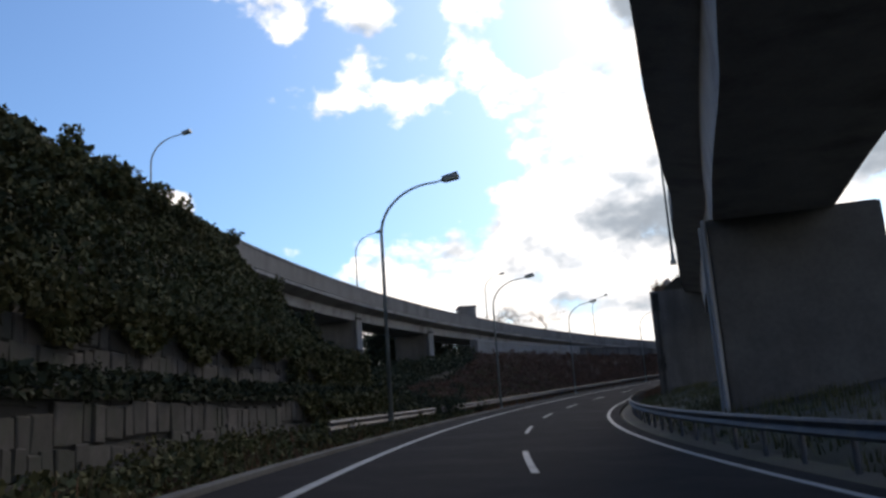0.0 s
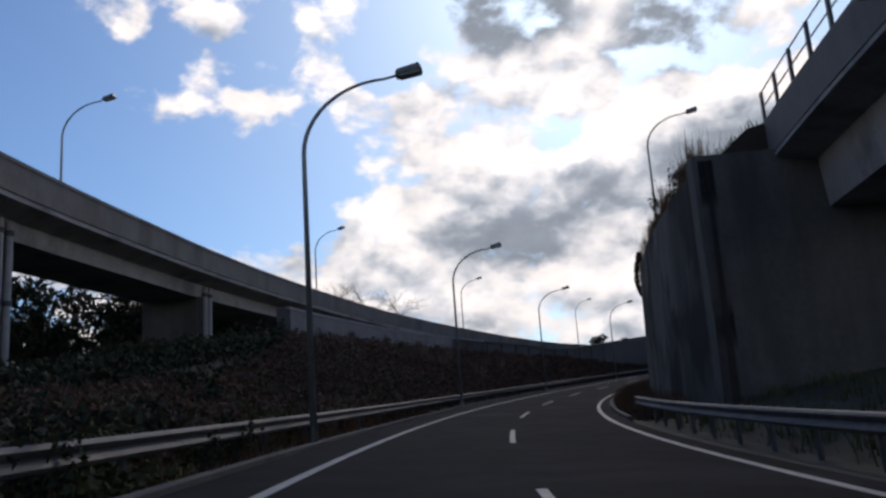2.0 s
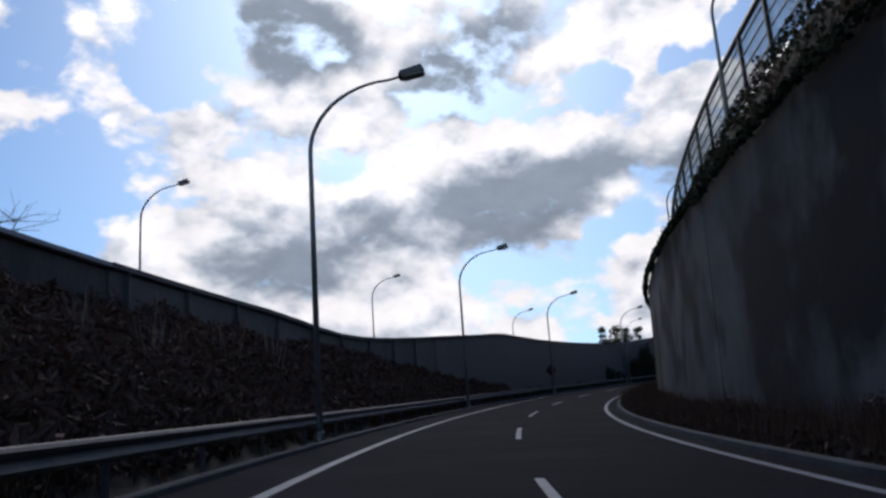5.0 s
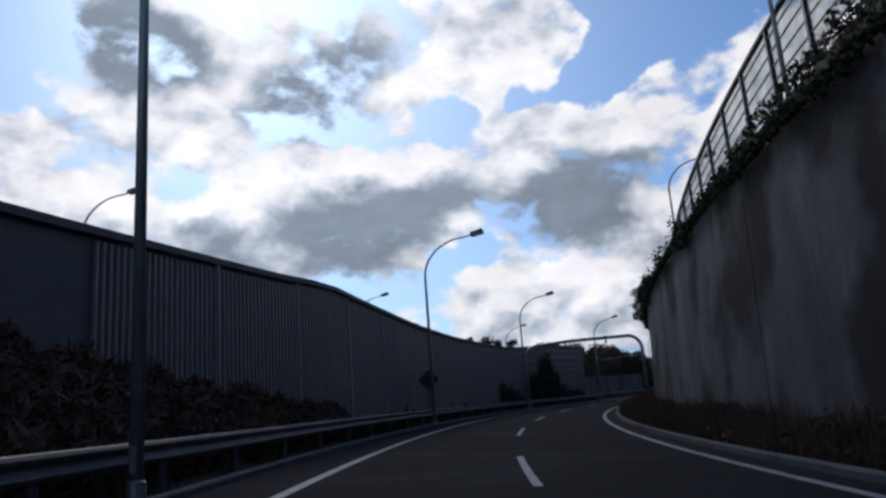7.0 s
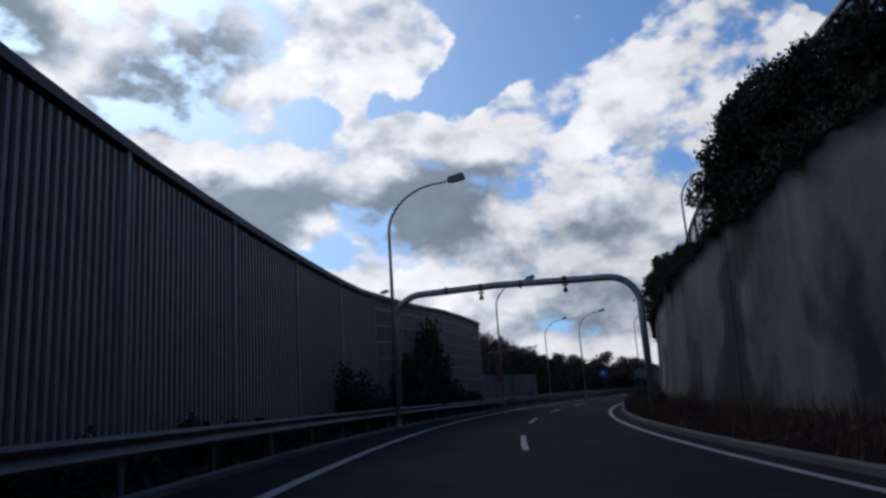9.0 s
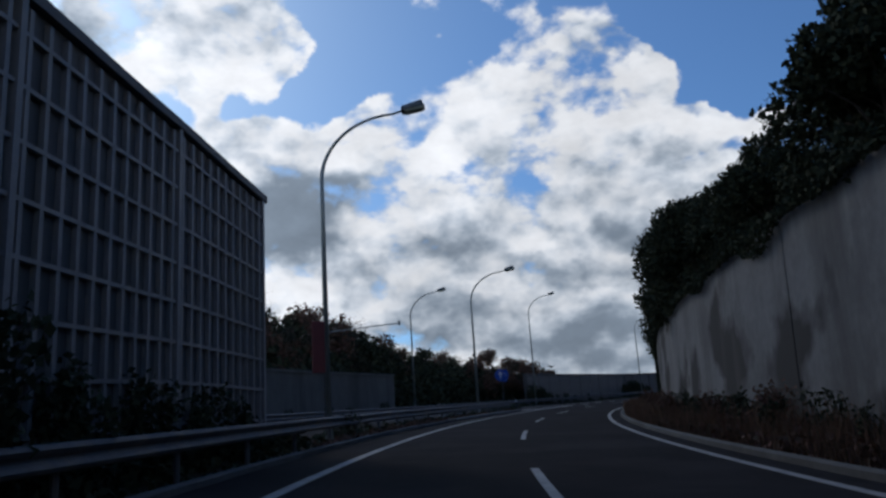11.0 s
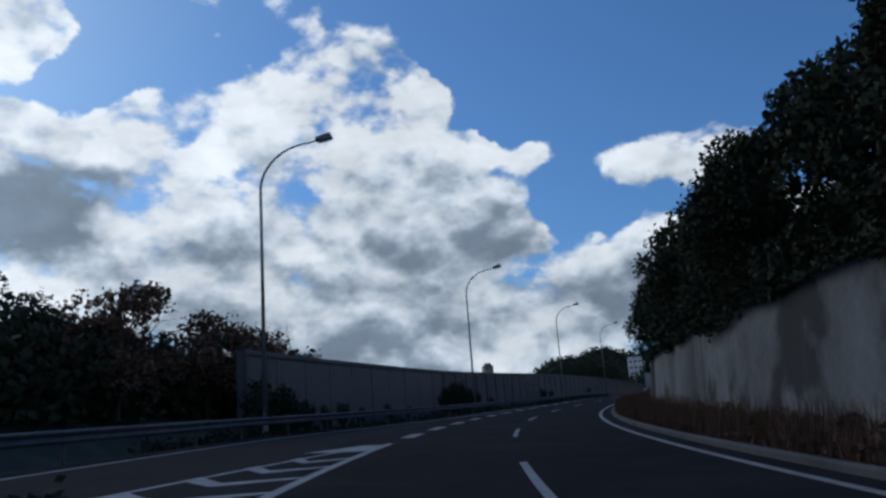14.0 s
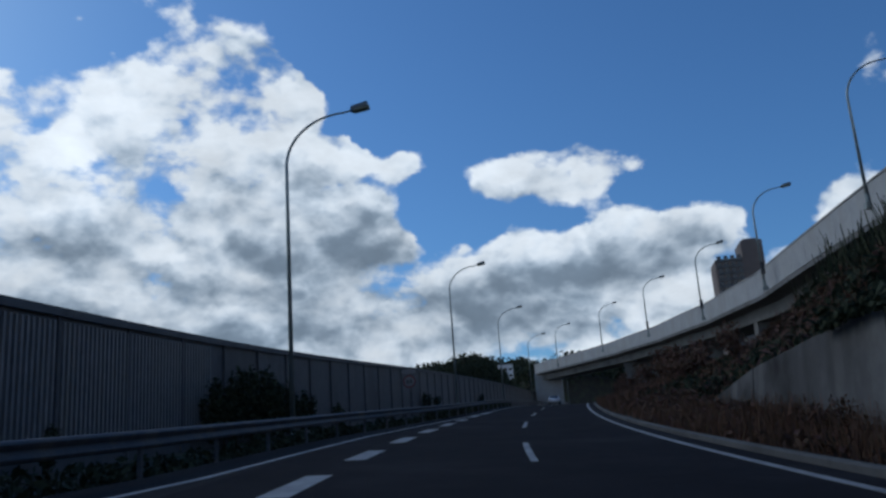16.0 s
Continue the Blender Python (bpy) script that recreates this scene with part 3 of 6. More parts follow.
def ground_h(s, u):
    """Height of the ground beside the road."""
    n = noise.noise(Vector((s * 0.12, u * 0.15, 0.0))) * 0.35
    if -4.9 <= u <= 6.8:
        return -BANK * u - 0.06 - (0.25 if -4.3 < u < 5.6 else 0.0)
    if u < 0:
        base = 0.2
        if s < 60:
            k = ramp(s, (34, 1.0), (60, 0.0))
            hill = ramp(-u, (5.0, 0.2), (7.4, 0.3), (7.6, 3.3), (12.0, 9.3), (20, 11.5), (60, 12))
            low = ramp(-u, (5, 0.2), (9, 0.8), (14, 1.6), (40, 1.0), (200, 0.0))
            h = hill * k + low * (1 - k)
        elif s < 275:
            f = -flank_u(s)
            foot = ramp(s, (60, 1.4), (88, 2.6), (98, 5.4), (103, 5.9), (114, 5.7), (130, 5.3), (155, 4.2), (165, 3.5), (176, 2.7), (188, 1.2), (195, 0.7), (275, 0.4))
            back = ramp(s, (60, 1.2), (78, 2.4), (95, 4.8), (105, 5.8), (140, 4.4), (200, 2.8), (240, 1.2), (275, 0.1))
            k = min(max((-u - 5.0) / max(f - 5.0, 0.6), 0), 1)
            h = 0.25 + (foot - 0.25) * k if -u < f + 0.4 else back
            if -u > f + 18:
                far = ramp(s, (110, -1.0), (200, 2.0), (275, 4.0))
                h = back + (far - back) * min((-u - f - 18) / 30, 1)
        else:
            edge = ramp(s, (275, 15.0), (330, 14.5), (365, 12.0), (420, 11.0), (560, 10.0))
            if -u < edge:
                h = -BANK * u - 0.06 - 0.25
                n = 0
            else:
                hill = ramp(s, (260, 5.0), (300, 6.0), (350, 4.5), (400, 1.0), (560, 0.5))
                h = 0.6 + hill * min((-u - edge) / 18, 1.0)
        if u < -120:
            h += (-14 - h) * min((-u - 120) / 300, 1)
        return h + n * min((-u - 4.5) / 3, 1)
    # inside of the bend
    if s < 75.5:
        h = ramp(u, (6.8, -0.2), (9.5, 0.4), (14, 1.2), (30, 2.0))
    elif s < 402:
        if u < 9.0:
            h = -0.25 + (u - 6.8) * 0.12
            n = 0
        else:
            t, f = wall_top(s), fence_foot(s)
            h = ramp(u, (9.0, t - 0.1), (10.9, max(f, t)), (14, max(f, t) + 0.3 + ramp(s, (360, 0.0), (385, 1.8))), (18, max(f, t) + 0.6 + ramp(s, (360, 0.0), (385, 3.4))), (40, max(f, t) + 2.5 + ramp(s, (360, 0.0), (385, 2.5))))
    else:
        k = ramp(s, (402, 1.0), (415, 0.75), (430, 0.45), (480, 0.0))
        h = -0.25 + ramp(u, (6.8, 0.0), (9, 0.8), (14, 2.8), (18, 4.0), (40, 5.0)) * k + ramp(u, (6.8, 0.0), (16, 1.6), (60, 3.0)) * (1 - k)
    return h + n * min((u - 6.8) / 3, 1)


def build_ground():
    us = [-1900, -1200, -700, -420, -260, -170, -120, -90, -70, -56, -46, -38, -33, -29, -25, -22, -20, -18, -16.6, -15.6, -14.8, -14, -13, -12.2, -11.4,
          -10.6, -9.8, -9.0, -8.3, -7.65, -7.35, -6.7, -6.2, -5.6, -4.9, -4.4, -4.1, 5.5, 5.7, 6.8, 7.6, 8.4, 8.9, 9.1, 10.5, 12, 14, 17, 21, 26, 32, 42, 60, 90, 130, 190]
    ss = stations(-640, -40, 40) + stations(-36, 60, 4) + stations(62, 74, 2.4) + [75.4, 75.6] + stations(77, 110, 2.4) + stations(114, 272, 4) + [274.9, 275.1] + stations(278, 388, 4) + [391.9, 396, 401.9, 402.1]
    ss += stations(406, 700, 7) + stations(730, 2500, 90)
    verts = []
    for s in ss:
        for u in us:
            far = min(1.0 + max(s - 440, 0) / 40, 9) if u > 60 else 1.0
            back_of = 0.35 if s < -60 and abs(u) > 100 else 1.0
            verts.append(P(s, u * far * back_of, ground_h(s, u)))
    n = len(us)
    faces = [(i * n + j, i * n + j + 1, (i + 1) * n + j + 1, (i + 1) * n + j) for i in range(len(ss) - 1) for j in range(n - 1)]
    # the low land all round, out to the horizon
    k = len(verts)
    verts.append(Vector((250, 60, -17)))
    verts += [Vector((250 + 3200 * math.cos(math.pi * i / 24), 60 + 3200 * math.sin(math.pi * i / 24), -18)) for i in range(48)]
    faces += [(k, k + 1 + i, k + 1 + (i + 1) % 48) for i in range(48)]
    tagged(meshed("ground", verts, faces, soil), "brown soil and grass beside the road", "ground", kind="structure")


build_ground()

# ---- road ----
sur = lambda u, d=0.0: (u, -BANK * u + d)
road = sweep("road", -60, 1200, 4, lambda s: [sur(-4.25), sur(5.55), sur(5.55, -0.4), sur(-4.25, -0.4)], asphalt)
tagged(road, "dark grey asphalt two-lane ramp road in a long bend", "road", kind="structure")


def merge_edge(s):
    """Outer edge line of the road that joins from the outside."""
    return ramp(s, (262, -10.4), (330, -9.2), (352, -8.4), (366, -6.2), (380, -4.6), (395, -4.35), (420, -2.9), (430, -2.75), (900, -2.75))


merging = sweep("merging_road", 276, 560, 4, lambda s: [sur(merge_edge(s) - 1.3, -0.004), sur(-4.25 + ramp(s, (326, 0), (352, 1.4)), -0.004), sur(-4.25 + ramp(s, (326, 0), (352, 1.4)), -0.4), sur(merge_edge(s) - 1.3, -0.4)], asphalt_old)
tagged(merging, "worn grey asphalt road joining from the outside of the bend", "road", kind="structure")


def strip(name, s0, s1, u0, u1, mat=paint, step=3.0, lift=0.006, parent=None):
    """A painted strip on the road between u0(s) and u1(s)."""
    f0, f1 = (u0 if callable(u0) else (lambda s: u0)), (u1 if callable(u1) else (lambda s: u1))
    return sweep(name, s0, s1, step, lambda s: [sur(f0(s), lift), sur(f1(s), lift), sur(f1(s), -0.02), sur(f0(s), -0.02)], mat, parent)


lines = empty("road_markings", Matrix(), "worn white painted lines on the asphalt", "road marking", kind="structure")
strip("edge_line", -40, 345, LEFT_LINE - 0.1, LEFT_LINE + 0.1, parent=lines)
strip("edge_line", -40, 1100, RIGHT_LINE - 0.09, RIGHT_LINE + 0.09, parent=lines)
for k in range(-2, 46):
    e = 22.3 + 17.42 * k
    strip("centre_dash", e - 6.7, e, MID_LINE - 0.075, MID_LINE + 0.075, parent=lines)
strip("edge_line", 276, 430, lambda s: merge_edge(s) - 0.08, lambda s: merge_edge(s) + 0.08, parent=lines)
strip("edge_line", 430, 1000, -2.83, -2.67, parent=lines)
for k in range(12):
    strip("merge_dash", 348.6 + 6.9 * k, 351.9 + 6.9 * k, LEFT_LINE - 0.24, LEFT_LINE + 0.22, parent=lines)
for k in range(8):
    # chevrons whose points face the traffic
    a = 323.0 + 2.38 * k
    r, l = LEFT_LINE - 0.1, LEFT_LINE - 0.25 - (345 - a) / 19 * 3.0
    if k == 7:
        break
    m = l + (r - l) * 0.42
    ring = [(a + 1.5, l), (a + 0.2, m), (a + 1.25, r), (a + 1.55, r), (a + 0.85, m), (a + 2.2, l + 0.1)]
    top, low = [PR(x, y, 0.006) for x, y in ring], [PR(x, y, -0.02) for x, y in ring]
    sides = [(i, (i + 1) % 6, (i + 1) % 6 + 6, i + 6) for i in range(6)]
    meshed("chevron", top + low, [(0, 1, 4, 5), (1, 2, 3, 4)] + sides, paint, lines)
strip("gore_nose", 341.3, 344.3, lambda s: LEFT_LINE - 1.75 + (s - 341.3) * 0.35, LEFT_LINE - 0.12, parent=lines)
strip("gore_line", 324, 344, lambda s: LEFT_LINE - 0.3 - (345 - s) / 19 * 3.3, lambda s: LEFT_LINE - 0.15 - (345 - s) / 19 * 3.3, parent=lines)
kerb = sweep("kerb", 80, 640, 4, lambda s: [sur(5.56, 0.11), sur(5.60, 0.14), sur(5.74, 0.14), sur(5.76, 0.10), sur(5.76, -0.4), sur(5.56, -0.4)], concrete_pier)
kerb_out = sweep("kerb_outer", -40, 299, 4, lambda s: [sur(-4.05, 0.09), sur(-4.08, 0.12), sur(-4.2, 0.12), sur(-4.24, 0.09), sur(-4.24, -0.1), sur(-4.05, -0.1)], concrete_pier)
tagged(kerb_out, "low weathered concrete kerb below the outer guardrail", "kerb", kind="structure")
tagged(kerb, "low weathered concrete kerb along the road", "kerb", kind="structure")


def island_edge(s):
    return ramp(s, (300, -3.75), (318, -3.5), (325, -3.75), (327.2, -4.3))


island = sweep("traffic_island", 300, 327.2, 2, lambda s: [sur(island_edge(s), 0.10), sur(island_edge(s) - 0.03, 0.13), sur(-5.2, 0.13), sur(-5.25, -0.3), sur(island_edge(s), -0.3)], concrete_pier)
tagged(island, "low kerbed concrete island between the two roads", "traffic island", kind="structure")


# ---- guardrails ----
def guardrail(name, s0, s1, u_of, label, group, step=4.0):
    """A corrugated steel beam on round posts."""
    uf = u_of if callable(u_of) else (lambda s: u_of)
    side = -1 if uf(s0) > 0 else 1
    g = empty(name, Matrix(), label, "guardrail", group)

    def wave(s):
        u = uf(s)
        z = lambda h: h - BANK * u
        out = [(0.0, 0.84), (0.045, 0.82), (0.075, 0.775), (0.045, 0.725), (0.0, 0.68), (0.0, 0.655), (0.045, 0.61), (0.075, 0.565), (0.045, 0.515), (0.0, 0.495)]
        ring = [(u + side * d, z(h)) for d, h in out] + [(u + side * (d - 0.012), z(h)) for d, h in out[::-1]]
        return ring

    sweep("beam", s0, s1, 2.0, wave, galvanised, g)
    bm = bmesh.new()
    tube(bm, [(0, 0, -0.3), (0, 0, 0.74)], [0.057, 0.057], 8)
    tube(bm, [(0, 0, 0.74), (0, 0, 0.76)], [0.06, 0.02], 8)
    me = bpy.data.meshes.new("post")
    bm.to_mesh(me)
    bm.free()
    me.materials.append(galvanised)
    for s in stations(s0 + 0.5, s1 - 0.5, step):
        o = new("post", me)
        o.parent = g
        o.matrix_world = Matrix.Translation(PR(s, uf(s) - side * 0.1, 0.0))
    return g


guardrail("guardrail", 25.5, 47.5, -4.65, "galvanised corrugated steel guardrail overgrown with weeds", "outer guardrails")
guardrail("guardrail", 49.5, 325, -4.65, "long galvanised corrugated steel guardrail on the outside of the bend", "outer guardrails")
guardrail("guardrail", 276, 700, lambda s: merge_edge(s) - 1.35, "galvanised steel guardrail beside the joining road", "outer guardrails")
guardrail("guardrail", -30, 83.6, 6.3, "galvanised steel guardrail on the inside of the bend beneath the bridge", "inner guardrails", 2.5)


# ---- lamp posts ----
def lamp_post(height, reach):
    """A tapered steel pole that bends over into an arm with a box-shaped lantern."""
    lp = empty("street_lamp", Matrix(), "tapered grey-green steel street lamp with curved arm and box lantern", "street lamp", "street lamps")
    bend = 2.3
    bm = bmesh.new()
    pts = [(0, 0, -0.2), (0, 0, height - bend)]
    rad = [0.105, 0.07]
    for i in range(1, 13):
        a = math.pi / 2 * i / 12
        pts.append(((reach - 0.7) * (1 - math.cos(a)) * 0.98, 0, height - bend + bend * math.sin(a) * 0.93))
        rad.append(0.07 - 0.028 * i / 12)
    pts.append((reach - 0.35, 0, height - bend + bend * 0.965))
    rad.append(0.04)
    tube(bm, pts, rad, 12)
    part("pole", bm, pole_steel, lp, smooth=True)
    bm = bmesh.new()
    tube(bm, [(0, 0, -0.2), (0, 0, 0.5), (0, 0, 0.53)], [0.14, 0.14, 0.105], 12)
    box(bm, -0.22, 0.22, -0.22, 0.22, -0.3, 0.03)
    part("base", bm, pole_steel, lp)
    bm = bmesh.new()
    box(bm, -0.05, 0.05, -0.125, -0.095, 0.62, 0.98)
    bmesh.ops.bevel(bm, geom=list(bm.edges), offset=0.008, segments=1, affect="EDGES")
    part("hatch", bm, lamp_grey, lp)
    m = Matrix.Translation((reach - 0.42, 0, height - bend + bend * 0.955)) @ Euler((0, radians(-9), 0)).to_matrix().to_4x4()
    bm = bmesh.new()
    vs = box(bm, 0, 0.82, -0.23, 0.23, -0.04, 0.2, m)
    for i in (4, 7):
        vs[i].co = m @ Vector((0.06, -0.17 if i == 4 else 0.17, 0.15))
    for i in (5, 6):
        vs[i].co = m @ Vector((0.76, -0.18 if i == 5 else 0.18, 0.2))
    bmesh.ops.bevel(bm, geom=list(bm.edges), offset=0.02, segments=2, affect="EDGES")
    lantern = part("lantern", bm, lamp_grey, lp)
    bm = bmesh.new()
    box(bm, 0.1, 0.78, -0.2, 0.2, -0.1, -0.03, m)
    bmesh.ops.bevel(bm, geom=list(bm.edges), offset=0.025, segments=2, affect="EDGES")
    part("lens", bm, lamp_glass, lantern, "pale glass lens")
    return lp


lamp = lamp_post(11.1, 3.25)
lamp.matrix_basis = frame_at(68.7, -4.2, -0.3)
for s in (35.6, 103.1, 137.7, 171.3, 206.6, 241.3, 277.2, 314.6):
    copy_thing(lamp, frame_at(s, -4.85 if s == 277.2 else -5.1 if s > 300 else -4.52 if s < 40 else -4.35, (0.0 if s != 206.6 else -0.2) if s < 270 else 0.1))
lamp_tall = lamp_post(13.8, 3.25)
lamp_tall.matrix_basis = frame_at(356.4, -10.25, 0.5)
for s, u in ((397.3, -7.72), (443.5, -7.0), (483, -6.7), (526, -6.7), (570, -6.7), (614, -6.7)):
    copy_thing(lamp_tall, frame_at(s, u, -0.1 if s < 400 else 0.2))
# lamps on the viaduct that comes down to the road
for s, u, top in ((59.7, -30.0, 24.7), (92.1, -27.0, 21.75), (128.6, -26.5, 19.9), (165.5, -25.4, 17.5), (203, -23.8, 15.3), (238.7, -20.6, 13.1), (283.6, -20.9, 12.8), (326.6, -14.0, 12.2)):
    copy_thing(lamp, frame_at(s, u, top - 11.3))


# ---- viaduct on the outside of the bend ----
via = empty("viaduct", Matrix(), "curved grey concrete viaduct on piers that comes down to the road", "viaduct", kind="structure")
sweep("parapet", -60, 250, 3, lambda s: [(via_u(s) + 0.02, via_top(s)), (via_u(s) + 0.02, via_top(s) - 1.5), (via_u(s) - 0.30, via_top(s) - 1.5), (via_u(s) - 0.26, via_top(s))], concrete, via)
sweep("deck", -60, 196, 3, lambda s: [(via_u(s) - 0.06, via_top(s) - 1.4), (via_u(s) - 0.06, via_top(s) - 1.75), (via_u(s) - 1.5, via_top(s) - 2.1), (via_u(s) - 1.6, via_top(s) - 2.95), (via_u(s) - 5.9, via_top(s) - 2.95), (via_u(s) - 6.0, via_top(s) - 2.1), (via_u(s) - 7.4, via_top(s) - 1.75), (via_u(s) - 7.4, via_top(s) - 1.4)], concrete_lifted, via)
sweep("far_parapet", -60, 250, 4, lambda s: [(via_u(s) - 7.15, via_top(s) - 0.25), (via_u(s) - 7.15, via_top(s) - 1.5), (via_u(s) - 7.45, via_top(s) - 1.5), (via_u(s) - 7.45, via_top(s) - 0.25)], concrete, via)
sweep("coping", -60, 190, 3, lambda s: [(via_u(s) + 0.06, via_top(s) + 0.004), (via_u(s) + 0.06, via_top(s) - 0.18), (via_u(s) + 0.022, via_top(s) - 0.2), (via_u(s) - 0.1, via_top(s) + 0.004)], concrete, via)
for s in (35, 57, 79.5, 100.5):
    m = frame_at(s, via_u(s), via_top(s))
    bm = bmesh.new()
    # pier is coloured darker than the parapet, for the shade beneath the deck
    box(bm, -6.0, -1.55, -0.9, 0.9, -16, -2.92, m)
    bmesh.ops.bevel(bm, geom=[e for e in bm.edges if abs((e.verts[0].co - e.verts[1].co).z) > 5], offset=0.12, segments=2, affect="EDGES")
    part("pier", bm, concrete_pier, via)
    for dy in (-0.35, 0.35):
        bm = bmesh.new()
        tube(bm, [m @ Vector((-1.35, dy, -16)), m @ Vector((-1.35, dy, -2.2))], [0.17, 0.17], 8)
        pipe = part("drain_pipe", bm, concrete_white, via, "pale drain pipe")
        bm = bmesh.new()
        for z in (-12.5, -9.3, -6.1, -2.9):
            tube(bm, [m @ Vector((-1.35, dy, z)), m @ Vector((-1.35, dy, z + 0.25))], [0.2, 0.2], 8)
            box(bm, -1.6, -1.3, dy - 0.06, dy + 0.06, z + 0.07, z + 0.18, m)
        part("clamp", bm, concrete_pier, pipe)
# abutment wall below the viaduct's end
# wall behind the slats is coloured dark, as the shade in their gaps
abut = sweep("abutment_wall", 99, 140, 3, lambda s: [(flank_u(s) - 0.1, flank_top(s)), (flank_u(s) - 0.1, flank_top(s) - 5.0), (flank_u(s) - 0.8, flank_top(s) - 5.0), (flank_u(s) - 0.8, flank_top(s))], concrete_pier)
tagged(abut, "concrete abutment wall below the viaduct parapet, coloured dark as shaded gaps behind slats", "wall", kind="structure")
m = frame_at(99, flank_u(99), flank_top(99))
bm = bmesh.new()
box(bm, -13.5, -0.12, 0, 0.8, -9, -2.2, m)
tagged(part("abutment", bm, concrete_pier), "concrete abutment face under the viaduct", "wall", kind="structure")

# ---- noise barrier ----
bar = sweep("barrier_wall", 140, 273.2, 3, lambda s: [(flank_u(s), flank_top(s)), (flank_u(s), 0.0), (flank_u(s) - 0.25, 0.0), (flank_u(s) - 0.25, flank_top(s))], barrier_panel)
tagged(bar, "tall dark noise barrier with metal panels", "noise barrier", kind="structure")

# ---- wall at the outside of the joining road ----
far_wall = sweep("wall_outer", 273.5, 323, 4, lambda s: [(-14.6, ramp(s, (270, 3.7), (323, 4.2))), (-14.6, 0.2), (-14.9, 0.2), (-14.9, ramp(s, (270, 3.7), (323, 4.2)))], concrete_pier)
tagged(far_wall, "low weathered concrete wall beside the joining road", "wall", kind="structure")


def outer_u(s):
    return ramp(s, (352, -12.4), (380, -11.2), (430, -10.2), (560, -9.6), (700, -9.6))


def outer_top(s):
    return ramp(s, (358, 4.5), (380, 4.4), (400, 4.25))


outer = sweep("wall_outer_long", 358.5, 640, 4, lambda s: [(outer_u(s), outer_top(s)), (outer_u(s), 0.0), (outer_u(s) - 0.3, 0.0), (outer_u(s) - 0.3, outer_top(s))], barrier_panel)
tagged(outer, "long grey noise wall along the joining road", "noise barrier", kind="structure")

# ---- retaining wall on the inside of the bend ----
wall_r = empty("wall_inner", Matrix(), "high stained concrete retaining wall in cast panels", "retaining wall", kind="structure")
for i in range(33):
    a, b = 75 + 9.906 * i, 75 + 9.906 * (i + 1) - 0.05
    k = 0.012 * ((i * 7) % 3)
    # panels before 245 and past 370 take the copy with shade in its colour
    sweep("panel", a, b, 2.5, lambda s: [(wall_u(s) + 0.25 - k, wall_top(s)), (wall_u(s) - k, -0.6), (wall_u(s) + 0.75, -0.6), (wall_u(s) + 0.75, wall_top(s))], concrete_wall_shaded if a < 245 or a > 370 else concrete_wall, wall_r)
sweep("backing", 75, 401.5, 2.5, lambda s: [(wall_u(s) + 0.45, wall_top(s) - 0.05), (wall_u(s) + 0.3, -0.6), (wall_u(s) + 0.6, -0.6), (wall_u(s) + 0.6, wall_top(s) - 0.05)], mortar, wall_r)

# ---- bridge above the inside of the bend ----
EDGE = [(0, -0.6), (16.6, 4.1), (28, 6.5), (37, 8.3), (47, 9.4), (54, 10.2), (63, 10.7), (76, 11.2), (100, 11.6)]


def edge_u(s):
    return ramp(s, *EDGE)


bridge = empty("bridge", Matrix(), "grey concrete box-girder bridge passing overhead", "bridge", kind="structure")


def bridge_top(s):
    return ramp(s, (-10, 10.8), (40, 10.8), (56, 10.95), (76, 10.2), (100, 9.6))


sweep("parapet", -14, 76, 2, lambda s: [(edge_u(s), bridge_top(s)), (edge_u(s), bridge_top(s) - 1.35), (edge_u(s) + 0.3, bridge_top(s) - 1.35), (edge_u(s) + 0.3, bridge_top(s))], concrete, bridge)
# deck colour is lifted to stand for light bounced up from the road
sweep("deck", -14, 76, 2, lambda s: [(edge_u(s) + 0.04, bridge_top(s) - 1.2), (edge_u(s) + 0.04, bridge_top(s) - 1.5), (edge_u(s) + 1.45, bridge_top(s) - 1.75), (edge_u(s) + 1.6, bridge_top(s) - 3.5), (edge_u(s) + 5.9, bridge_top(s) - 3.5), (edge_u(s) + 6.05, bridge_top(s) - 1.75), (edge_u(s) + 7.3, bridge_top(s) - 1.5), (edge_u(s) + 7.3, bridge_top(s) - 1.2)], concrete_lifted, bridge)
m = frame_at(32.6, 8.65, 0.0, -10)
bm = bmesh.new()
box(bm, 0.0, 6.1, -0.9, 1.3, -2, bridge_top(32) - 3.48, m)
bmesh.ops.bevel(bm, geom=[e for e in bm.edges if abs((e.verts[0].co - e.verts[1].co).z) > 5], offset=0.15, segments=2, affect="EDGES")
part("pier", bm, concrete_pier, bridge)
for x, y in ((-0.02, -1.0), (-0.12, 0.3)):
    bm = bmesh.new()
    tube(bm, [m @ Vector((x, y, -1)), m @ Vector((x, y, bridge_top(32) - 3.5))], [0.09, 0.09], 8)
    part("drain_pipe", bm, concrete_white, bridge, "pale vertical drain pipe")
# abutment takes the darker copy too, as shade below the bridge
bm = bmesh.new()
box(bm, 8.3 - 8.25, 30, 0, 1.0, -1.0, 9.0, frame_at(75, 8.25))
tagged(part("abutment", bm, concrete_pier), "concrete abutment beneath the bridge, with shade put into its colour", "wall", kind="structure")


# ---- bridge that crosses the road ahead ----
def bridge2_u(s):
    return ramp(s, (380, 16.0), (395, 18.6), (407, 20.3), (422, 21.3), (442, 21.0), (466, 19.8), (494, 15.7), (519, 8.9), (542, -0.8), (559, -9.2))


def bridge2_top(s):
    return ramp(s, (380, 10.9), (422, 11.1), (442, 10.2), (466, 10.2), (559, 10.6))


ahead = empty("bridge_ahead", Matrix(), "pale concrete bridge with a panelled white parapet crossing the road", "bridge", kind="structure")


